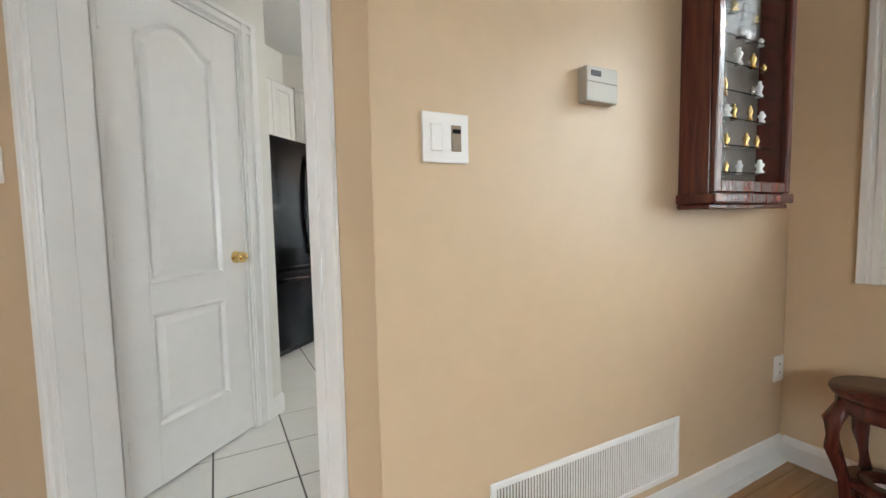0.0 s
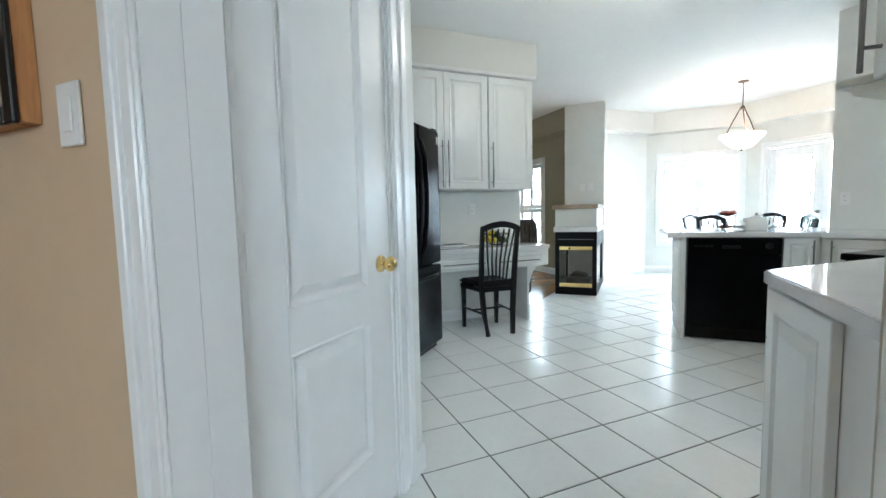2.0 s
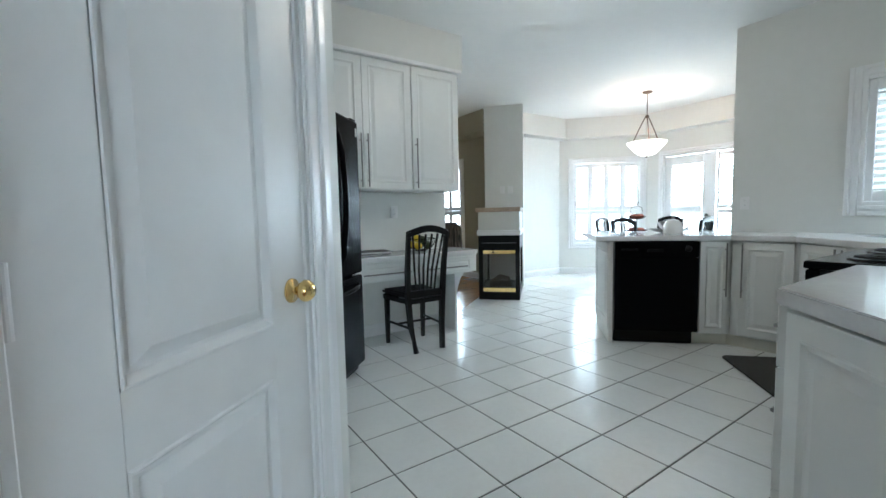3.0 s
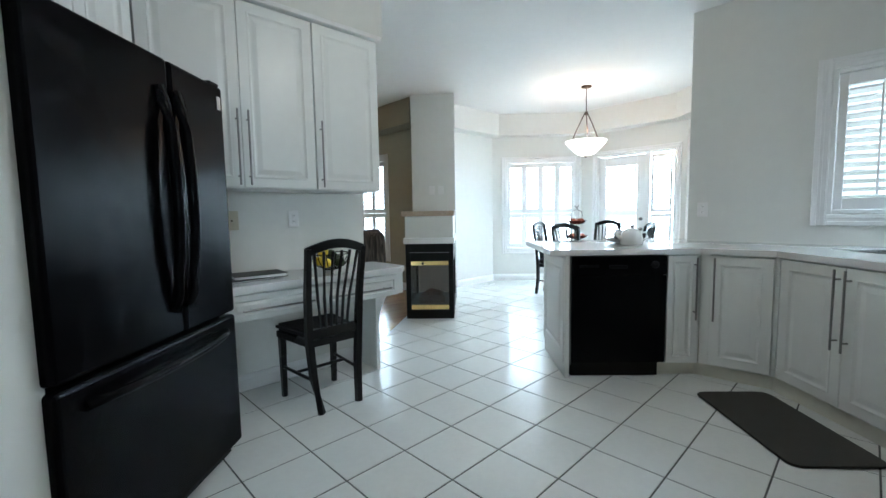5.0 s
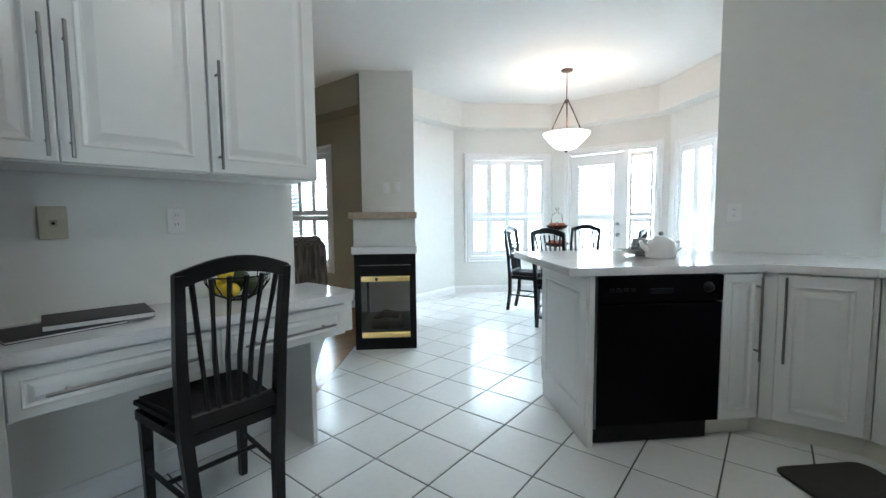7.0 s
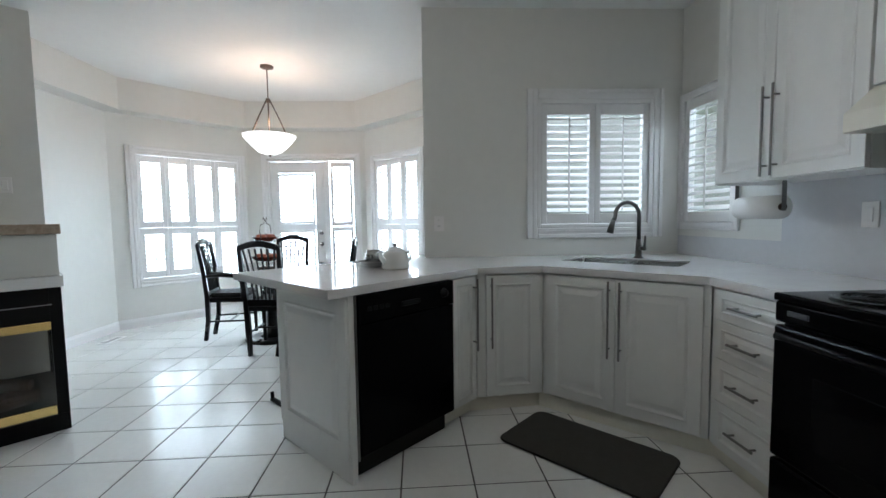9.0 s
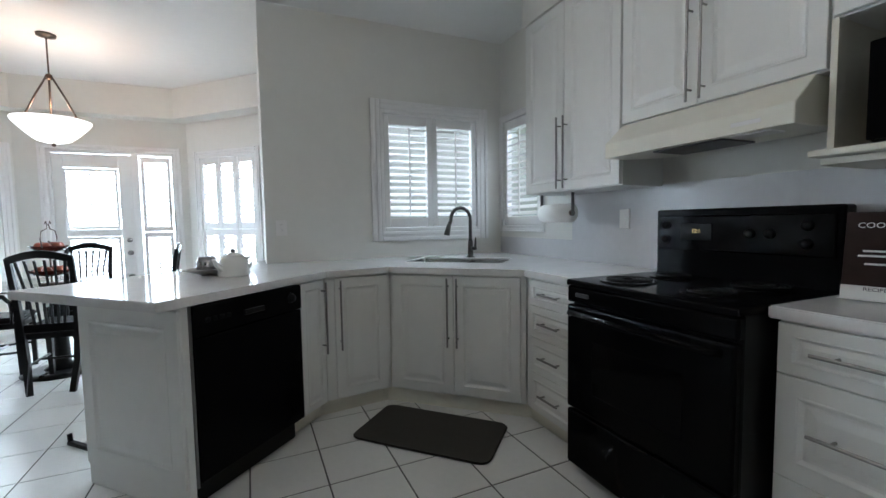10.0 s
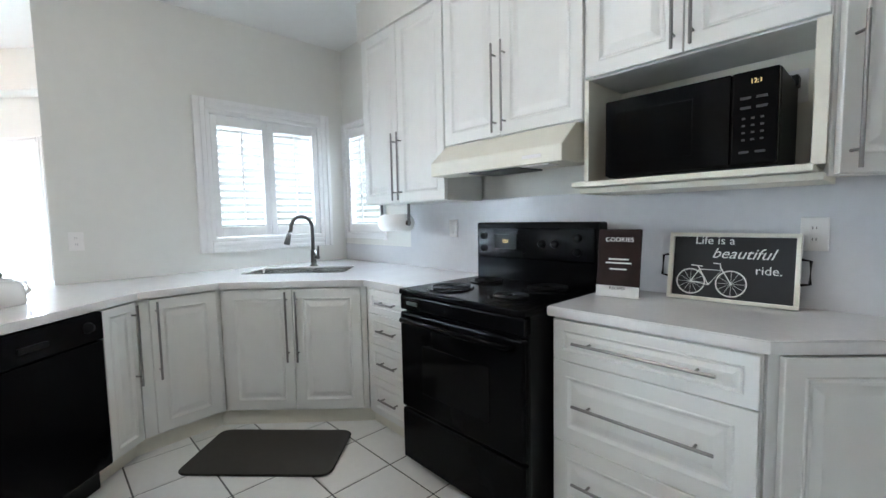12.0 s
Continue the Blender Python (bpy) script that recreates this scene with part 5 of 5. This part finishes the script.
for r in range(9):
    z = 0.13 + r * 0.092
    part("shelf", box(0.02, -DCD + 0.02, z - 0.004, DCW - 0.02, -0.014, z), M_CASEGL, dc)
    for k in range(5):
        hgt = rng.uniform(0.025, 0.065)
        rr = rng.uniform(0.010, 0.018)
        body = spin([(0, 0), (rr, 0), (rr * 0.5, hgt * 0.3), (rr, hgt * 0.6), (rr * 0.4, hgt * 0.8), (rr * 0.55, hgt * 0.92), (0, hgt)], 10, (0.06 + k * 0.075 + rng.uniform(-0.015, 0.015), -0.06 + rng.uniform(-0.025, 0.025), z))
        part("ornament", body, rng.choice((M_BRASS, M_CERAMIC, M_SINK, M_BRASS)), dc, "", None, True)

sto = thing("plant_stand", "dark red carved wooden stool with curved legs beside the wall", "stool", pose(2.13, 0.745, 0))
part("seat", spin([(0, 0.445), (0.15, 0.447), (0.165, 0.455), (0.17, 0.465), (0.165, 0.475), (0.0, 0.472)]), M_MAHOG, sto, "", None, True)
part("apron", spin([(0.135, 0.39), (0.150, 0.40), (0.150, 0.446), (0.12, 0.446), (0.12, 0.39), (0.135, 0.39)]), M_MAHOG, sto, "", None, True)
for i in range(4):
    an = radians(45 + 90 * i)
    c, s = math.cos(an), math.sin(an)
    part("leg", tube([(c * r, s * r, z) for r, z in ((0.13, 0.43), (0.17, 0.36), (0.165, 0.26), (0.125, 0.14), (0.115, 0.06), (0.145, 0.0))], [0.026, 0.03, 0.026, 0.02, 0.022, 0.028], 10), M_MAHOG, sto, "", None, True)
part("stretcher", spin([(0.05, 0.12), (0.12, 0.125), (0.12, 0.145), (0.05, 0.15), (0.05, 0.12)]), M_MAHOG, sto, "", None, True)

pic = thing("shadow_box_picture", "black and pine shadow-box frame with a beige mounted keepsake", "picture", pose(-0.729 - 0.001, 2.302 - 0.001, 1.50, 0, 0, -45))
PW, PH = 0.38, 0.42
for x0, z0, x1, z1 in ((-PW / 2, -PH / 2, -PW / 2 + 0.035, PH / 2), (PW / 2 - 0.035, -PH / 2, PW / 2, PH / 2), (-PW / 2 + 0.035, -PH / 2, PW / 2 - 0.035, -PH / 2 + 0.035), (-PW / 2 + 0.035, PH / 2 - 0.035, PW / 2 - 0.035, PH / 2)):
    part("frame_bar", box(x0, -0.046, z0, x1, -0.034, z1, 0.003), M_LACQ, pic)
    part("box_side", box(x0 + 0.004, -0.0335, z0 + 0.004, x1 - 0.004, 0, z1 - 0.004), M_ORANGEWOOD, pic, "orange pine side")
part("mount", box(-PW / 2 + 0.035, -0.012, -PH / 2 + 0.035, PW / 2 - 0.035, -0.004, PH / 2 - 0.035), M_BEIGE, pic)
ov = bmesh.new()
ball(ov, (0, -0.014, -0.01), 0.07, 1, 0.08, 1.7)
part("inset", ov, M_PINK, pic, "pink cloth keepsake", None, True)
part("pane", box(-PW / 2 + 0.035, -0.040, -PH / 2 + 0.035, PW / 2 - 0.035, -0.038, PH / 2 - 0.035), M_GLASS, pic).visible_shadow = False

# ---- breakfast area ----
tb = thing("breakfast_table", "round glass-topped breakfast table on a dark pedestal", "table", pose(5.50, 4.90, 0))
tt = part("tabletop", spin([(0, 0.735), (0.55, 0.735), (0.555, 0.741), (0.55, 0.747), (0, 0.747)], 48), M_GLASS, tb, "clear glass top", None, True)
smooth(tt, False)
part("pedestal", spin([(0, 0.03), (0.12, 0.035), (0.06, 0.08), (0.05, 0.3), (0.065, 0.5), (0.045, 0.65), (0.14, 0.72), (0.15, 0.734), (0, 0.734)]), M_LACQ, tb, "", None, True)
part("foot", spin([(0, 0), (0.26, 0), (0.265, 0.015), (0.20, 0.03), (0, 0.034)]), M_LACQ, tb, "", None, True)

bs = thing("fruit_stand", "two-tier dark wire fruit stand holding red fruit", "fruit stand", pose(5.36, 4.88, 0.748))
part("pole", cyl(bmesh.new(), (0, 0, 0), (0, 0, 0.34), 0.006), M_BRONZE, bs)
for z, r in ((0.06, 0.14), (0.25, 0.12)):
    part("bowl", spin([(0.03, z), (r * 0.7, z + 0.012), (r, z + 0.045), (r, z + 0.052), (r * 0.7, z + 0.018), (0.0, z + 0.006)]), M_MAHOG, bs, "", None, True)
    for k in range(6):
        fb = bmesh.new()
        ball(fb, (math.cos(k * 1.05) * r * 0.5, math.sin(k * 1.05) * r * 0.5, z + 0.052), 0.032, 1, 1, 0.92)
        part("fruit", fb, M_APPLE, bs, "", None, True)
for s in (-1, 1):
    part("hoop", tube([(s * 0.118, 0, 0.29), (s * 0.145, 0, 0.36), (s * 0.12, 0, 0.42), (s * 0.03, 0, 0.435), (s * 0.012, 0, 0.47), (s * 0.035, 0, 0.495), (s * 0.05, 0, 0.475)], 0.004, 6), M_BRONZE, bs, "", None, True)
part("base", spin([(0, 0), (0.08, 0), (0.075, 0.012), (0, 0.014)]), M_BRONZE, bs, "", None, True)

pd = thing("pendant_lamp", "lit bowl pendant lamp with frosted glass on bronze rods", "lamp", pose(5.565, 4.875, 0))
part("canopy", spin([(0, CEIL - 0.001), (0.065, CEIL - 0.001), (0.063, CEIL - 0.018), (0.02, CEIL - 0.03), (0, CEIL - 0.03)]), M_BRONZE, pd, "", None, True)
part("stem", cyl(bmesh.new(), (0, 0, 2.43), (0, 0, 2.755), 0.006), M_BRONZE, pd)
part("hub", spin([(0, 2.395), (0.02, 2.40), (0.026, 2.42), (0.02, 2.44), (0, 2.445)]), M_BRONZE, pd, "", None, True)
for i in range(3):
    an = radians(20 + 120 * i)
    c, s = math.cos(an), math.sin(an)
    part("rod", tube([(c * 0.02, s * 0.02, 2.42), (c * 0.11, s * 0.11, 2.24), (c * 0.190, s * 0.190, 2.06)], 0.0075, 8), M_BRONZE, pd, "", None, True)
    part("clip", box(-0.012, -0.012, -0.02, 0.012, 0.012, 0.02, 0.004), M_BRONZE, pd, "", pose(c * 0.222, s * 0.222, 2.045))
part("bowl", spin([(0.0, 1.888), (0.06, 1.890), (0.11, 1.905), (0.165, 1.955), (0.225, 2.02), (0.252, 2.055), (0.255, 2.07), (0.248, 2.07), (0.218, 2.028), (0.158, 1.963), (0.105, 1.915), (0.0, 1.897)], 40), M_LIGHTGL, pd, "glowing frosted glass bowl", None, True)
part("finial", spin([(0, 1.856), (0.012, 1.861), (0.016, 1.873), (0.01, 1.886), (0, 1.889)]), M_BRONZE, pd, "", None, True)
pl_data = bpy.data.lights.new("pendant_bulb", "POINT")
pl_data.energy, pl_data.color, pl_data.shadow_soft_size = 14, (1.0, 0.62, 0.38), 0.06
new("pendant_bulb", pl_data).matrix_world = pose(5.565, 4.875, 2.14)

kl = thing("ceiling_light", "flush frosted glass ceiling lamp with dark finial", "lamp", pose(2.1, 3.25, 0))
part("pan", spin([(0, CEIL - 0.001), (0.15, CEIL - 0.001), (0.145, CEIL - 0.03), (0, CEIL - 0.03)]), M_BRONZE, kl, "", None, True)
part("bowl", spin([(0.0, 2.61), (0.08, 2.62), (0.14, 2.66), (0.165, 2.725), (0.0, 2.7285)], 36), M_LIGHTGL, kl, "lit frosted glass", None, True)
part("finial", spin([(0, 2.56), (0.014, 2.572), (0.02, 2.59), (0.01, 2.609), (0, 2.611)]), M_BRONZE, kl, "", None, True)

kb_data = bpy.data.lights.new("ceiling_bulb", "POINT")
kb_data.energy, kb_data.color, kb_data.shadow_soft_size = 11, (1.0, 0.86, 0.70), 0.12
new("ceiling_bulb", kb_data).matrix_world = pose(2.1, 3.25, 2.46)

sf_ = thing("support_foot", "short dark metal support foot on the tiles behind the peninsula", "foot", pose(3.89, 4.29, 0.0, 0, 0, 45))
part("bar", box(-0.09, -0.014, 0.0, 0.09, 0.014, 0.022, 0.005, 2), M_BLACKM, sf_)
part("post", cyl(bmesh.new(), (0.08, 0, 0.02), (0.085, 0, 0.06), 0.012), M_BLACKM, sf_)

vg = thing("floor_register", "small metal floor register by the bay wall", "vent", pose(5.55, 6.56, 0.0005))
part("frame", box(-0.14, -0.05, 0, 0.14, 0.05, 0.004, 0.001), M_TRIM, vg)
for i in range(9):
    part("slot", box(-0.115 + i * 0.027, -0.035, 0.0042, -0.105 + i * 0.027, 0.035, 0.005), M_GREY, vg)

# ---- family room ----
ac = thing("armchair", "dark leather armchair with a brown striped throw over its back", "armchair", pose(2.56, 5.98, 0, 0, 0, 168))
part("seat_base", box(-0.27, -0.35, 0.08, 0.27, 0.35, 0.42, 0.04, 3), M_LEATHER, ac)
part("backrest", box(-0.27, 0.24, 0.30, 0.27, 0.46, 0.98, 0.06, 3), M_LEATHER, ac)
for s in (-1, 1):
    part("arm", box(s * 0.25 - 0.05, -0.36, 0.08, s * 0.25 + 0.05, 0.36, 0.62, 0.05, 3), M_LEATHER, ac)
for x in (-0.22, 0.22):
    for yy in (-0.28, 0.36):
        part("foot", cyl(bmesh.new(), (x, yy, 0), (x, yy, 0.085), 0.02, 0.028), M_LACQ, ac)
tw = bmesh.new()
rows = []
for i in range(13):
    u = i / 12
    x = -0.31 + 0.62 * u
    drop = 0.10 * math.sin(u * 9) * 0.4
    rows.append([tw.verts.new((x, yy + 0.012 * math.sin(u * 25 + k), zz + (drop if k in (0, 4) else 0))) for k, (yy, zz) in enumerate(((0.19, 0.62), (0.20, 0.95), (0.35, 1.02), (0.49, 0.96), (0.52, 0.60)))])
for a, b in zip(rows, rows[1:]):
    for k in range(4):
        tw.faces.new((a[k], a[k + 1], b[k + 1], b[k]))
bmesh.ops.solidify(tw, geom=tw.faces[:], thickness=0.02)
bmesh.ops.recalc_face_normals(tw, faces=tw.faces)
solo("throw_blanket", tw, M_THROW, "brown striped throw draped over the armchair", "blanket", pose(2.56, 5.98, 0.006, 0, 0, 168), soft=True)

# ---- small things on desk and worktops ----
for k, (x, y2, rz, w, d, h, z) in enumerate(((1.27, 4.86, 6, 0.32, 0.23, 0.010, 0.7825), (1.38, 4.88, -7, 0.31, 0.23, 0.020, 0.793))):
    bk = thing("book", "glossy dark-covered book lying on the desk", "book", pose(x, y2, z, 0, 0, rz), "books on the desk")
    part("pages", box(-w / 2 + 0.003, -d / 2 + 0.003, 0.002, w / 2 - 0.004, d / 2 - 0.003, h - 0.002), M_PAPER, bk)
    part("cover", box(-w / 2, -d / 2, h - 0.002, w / 2, d / 2, h, 0.0005), M_BOOKRED if k else M_BLACKM, bk)
    part("back_cover", box(-w / 2, -d / 2, 0, w / 2, d / 2, 0.002, 0.0005), M_BLACKM, bk)
fbw = thing("fruit_bowl", "dark wire bowl of lemons and green fruit on the desk", "bowl", pose(1.90, 4.90, 0.7825))
for k in range(14):
    an = 2 * math.pi * k / 14
    c, s = math.cos(an), math.sin(an)
    part("wire", tube([(c * 0.05, s * 0.05, 0.006), (c * 0.10, s * 0.10, 0.03), (c * 0.135, s * 0.135, 0.08), (c * 0.14, s * 0.14, 0.115)], 0.003, 6), M_BLACKM, fbw, "", None, True)
for r, z in ((0.05, 0.004), (0.14, 0.115)):
    part("ring", tube([(r * math.cos(2 * math.pi * k / 28), r * math.sin(2 * math.pi * k / 28), z) for k in range(29)], 0.004, 6), M_BLACKM, fbw, "", None, True)
for x, y2, z in ((-0.05, -0.03, 0.05), (0.05, -0.04, 0.05), (0.0, 0.05, 0.05), (-0.07, 0.05, 0.06), (0.075, 0.03, 0.06), (0.0, -0.01, 0.11), (-0.05, 0.0, 0.12)):
    fb = bmesh.new()
    ball(fb, (x, y2, z), 0.036, 1.2, 0.95, 0.95)
    ripe = x < -0.03
    part("lemon" if ripe else "avocado", fb, M_LEMON if ripe else M_AVOCADO, fbw, "", None, True)

tp = thing("teapot", "white ceramic teapot with knobbed lid on the peninsula", "teapot", pose(3.69, 3.49, 0.9065, 0, 0, -50) @ Matrix.Scale(1.12, 4))
part("body", spin([(0, 0), (0.068, 0.0), (0.073, 0.008), (0.072, 0.045), (0.065, 0.080), (0.052, 0.096), (0.04, 0.100), (0, 0.100)]), M_CERAMIC, tp, "", None, True)
part("lid", spin([(0.042, 0.098), (0.036, 0.108), (0.012, 0.116), (0, 0.116)]), M_CERAMIC, tp, "", None, True)
part("lid_knob", spin([(0.006, 0.115), (0.012, 0.124), (0.010, 0.134), (0, 0.137)]), M_STEEL, tp, "steel knob", None, True)
part("spout", tube([(-0.055, 0, 0.035), (-0.09, 0, 0.06), (-0.105, 0, 0.09)], [0.018, 0.012, 0.009], 10), M_CERAMIC, tp, "", None, True)
part("handle", tube([(0.055, 0, 0.08), (0.095, 0, 0.085), (0.105, 0, 0.05), (0.065, 0, 0.02)], 0.008, 8), M_CERAMIC, tp, "", None, True)
ty = thing("serving_tray", "boat-shaped pewter serving dish", "tray", pose(3.84, 3.59, 0.9065, 0, 0, -52))
part("dish", spin([(0.0, 0.002), (0.06, 0.0), (0.10, 0.012), (0.15, 0.035), (0.152, 0.038), (0.10, 0.018), (0, 0.008)]), M_SINK, ty, "", Matrix.Diagonal((1.30, 0.62, 1, 1)), True)
sb = thing("creamer", "grey pewter creamer jug on the serving dish", "jug", pose(3.825, 3.635, 0.9155, 0, 0, 130) @ Matrix.Scale(1.25, 4))
part("body", spin([(0, 0), (0.036, 0), (0.045, 0.02), (0.042, 0.055), (0.036, 0.075), (0.03, 0.075), (0.03, 0.02), (0, 0.01)]), M_SINK, sb, "", None, True)
part("handle", tube([(-0.04, 0, 0.065), (-0.075, 0, 0.06), (-0.07, 0, 0.025), (-0.04, 0, 0.015)], 0.005, 8), M_SINK, sb, "", None, True)

pt = thing("paper_towel_holder", "white paper towel roll on a holder under the wall cabinet", "paper towel", pose(3.51, 1.52, 1.235, 0, 0, 180))
part("roll", tube([(0.03, 0, 0), (0.30, 0, 0)], 0.060, 28), M_PAPER, pt, "", None, True)
part("core", cyl(bmesh.new(), (0.0, 0, 0), (0.315, 0, 0), 0.018), M_BRONZE, pt)
for x in (-0.006, 0.312):
    part("bracket", box(x, -0.012, -0.02, x + 0.006, 0.012, 0.1295, 0.002), M_STEEL, pt)

rb = thing("recipe_book", "dark recipe book titled cookies standing on the worktop", "book", pose(1.735, 1.56, 0.9135, -8, 0, 180 + 8) @ Matrix.Diagonal((1.16, 1, 1.05, 1)))
part("cover", box(-0.075, -0.006, 0, 0.075, 0.006, 0.275, 0.001), M_BOOKRED, rb)
part("label_band", box(-0.0755, -0.0075, 0.002, 0.0755, -0.0055, 0.045), M_WHITE, rb)
letters("COOKIES", 0.024, M_WHITE, rb, pose(0, -0.0065, 0.225, 90, 0, 0))
letters("RECIPES", 0.016, M_GREY, rb, pose(0, -0.008, 0.03, 90, 0, 0))
for k, (z, w) in enumerate(((0.15, 0.07), (0.135, 0.09), (0.11, 0.06))):
    part("print", box(-w / 2, -0.0072, z, w / 2, -0.0058, z + 0.006), M_WHITE, rb)
part("stand", box(-0.078, -0.02, -0.0, 0.078, 0.03, 0.004, 0.001), M_WHITE, rb)

sg = thing("chalkboard_tray", "framed chalkboard tray sign with a bicycle drawing and black handles", "sign", pose(1.372, 1.405, 0.9135, -9, 0, 180 + 2) @ Matrix.Scale(0.90, 4))
SGW, SGH = 0.47, 0.30
part("board", box(-SGW / 2 + 0.015, -0.006, 0.015, SGW / 2 - 0.015, 0.006, SGH - 0.015), M_CHALK, sg)
for q in ((-SGW / 2, 0, SGW / 2, 0.016), (-SGW / 2, SGH - 0.016, SGW / 2, SGH), (-SGW / 2, 0.016, -SGW / 2 + 0.016, SGH - 0.016), (SGW / 2 - 0.016, 0.016, SGW / 2, SGH - 0.016)):
    part("frame_bar", box(q[0], -0.028, q[1], q[2], 0.010, q[3], 0.002), M_CREAM, sg)
for s in (-1, 1):
    x = s * SGW / 2
    part("handle", tube([(x, -0.01, 0.20), (x + s * 0.028, -0.01, 0.195), (x + s * 0.028, -0.01, 0.105), (x, -0.01, 0.10)], 0.006, 8), M_BLACKM, sg, "black metal handle", None, True)
letters("Life is a", 0.050, M_WHITE, sg, pose(-0.060, -0.0068, 0.252, 90, 0, 0))
letters("beautiful", 0.064, M_WHITE, sg, pose(0.040, -0.0068, 0.192, 90, 0, 0), shear=0.4)
letters("ride.", 0.050, M_WHITE, sg, pose(0.135, -0.0068, 0.130, 90, 0, 0))
for x in (-0.145, 0.008):
    part("bicycle_wheel", tube([(x + 0.055 * math.cos(2 * math.pi * k / 32), -0.0075, 0.082 + 0.055 * math.sin(2 * math.pi * k / 32)) for k in range(33)], 0.003, 5), M_WHITE, sg)
    for k in range(6):
        an = math.pi * k / 6
        part("spoke", tube([(x + 0.053 * math.cos(an), -0.0072, 0.082 + 0.053 * math.sin(an)), (x - 0.053 * math.cos(an), -0.0072, 0.082 - 0.053 * math.sin(an))], 0.0007, 4), M_WHITE, sg)
for run in (((-0.145, 0.082), (-0.075, 0.072), (-0.028, 0.138), (-0.112, 0.138), (-0.145, 0.082)), ((-0.075, 0.072), (-0.12, 0.155)), ((0.008, 0.082), (-0.032, 0.150), (-0.034, 0.166), (-0.060, 0.168)), ((-0.145, 0.155), (-0.10, 0.152))):
    part("bicycle_line", tube([(x, -0.0075, z) for x, z in run], 0.0026, 5), M_WHITE, sg)

# ---- floor tiles ----
TS, GAP, TX, TY = 0.3305, 0.0075, 0.0679, 0.0635
TC, TN = math.cos(radians(1.2)), math.sin(radians(1.2))


def laid(u, v):
    return u * TC - v * TN, u * TN + v * TC

NEAR = (0.0, 4.7, 1.6, 5.4)
far_v, far_f = [], []
full = None


def tile_geometry(poly, ox=0.0, oy=0.0):
    cx, cy = sum(p[0] for p in poly) / len(poly), sum(p[1] for p in poly) / len(poly)
    lo = [(x - ox, y - oy, -0.006) for x, y in poly]
    mid = [(x - ox, y - oy, -0.0012) for x, y in poly]
    hi = []
    for x, y in poly:
        dx, dy = cx - x, cy - y
        l = math.hypot(dx, dy) or 1
        hi.append((x + dx / l * 0.0022 - ox, y + dy / l * 0.0022 - oy, 0.0))
    n = len(poly)
    v = lo + mid + hi
    f = [tuple(range(2 * n, 3 * n))]
    for i in range(n):
        j = (i + 1) % n
        f += [(i, j, n + j, n + i), (n + i, n + j, 2 * n + j, 2 * n + i)]
    return v, f


count = 0
for i in range(-3, 23):
    for j in range(1, 22):
        u0, v0 = TX + i * TS + GAP / 2, TY + j * TS + GAP / 2
        u1, v1 = u0 + TS - GAP, v0 + TS - GAP
        cx, cy = laid((u0 + u1) / 2, (v0 + v1) / 2)
        if cx < -0.6 or cy < 1.15 or cx > 4.5 and cy < 3.0 or (cy - cx) > 4.4:
            continue
        square = [laid(u0, v0), laid(u1, v0), laid(u1, v1), laid(u0, v1)]
        poly = clip(square)
        if len(poly) < 3:
            continue
        whole = poly == square
        if NEAR[0] < cx < NEAR[1] and NEAR[2] < cy < NEAR[3] and count < 300:
            count += 1
            if whole and full is not None:
                mesh = full
            else:
                mesh = bpy.data.meshes.new("tile")
                v, f = tile_geometry(poly, cx, cy)
                mesh.from_pydata(v, [], f)
                mesh.materials.append(M_TILE)
                if whole:
                    full = mesh
            ob = new("tile", mesh)
            ob.parent = floor_grout
            ob.matrix_basis = pose(cx, cy, 0)
        else:
            v, f = tile_geometry(poly)
            n = len(far_v)
            far_v += v
            far_f += [tuple(n + q for q in face) for face in f]
mesh = bpy.data.meshes.new("tiles_beyond")
mesh.from_pydata(far_v, [], far_f)
mesh.materials.append(M_TILE_FAR)
rest = new("tiles_beyond", mesh)
rest.parent = floor_grout
tagged(rest, "white glazed tiles of the breakfast area", "", "", "stuff")
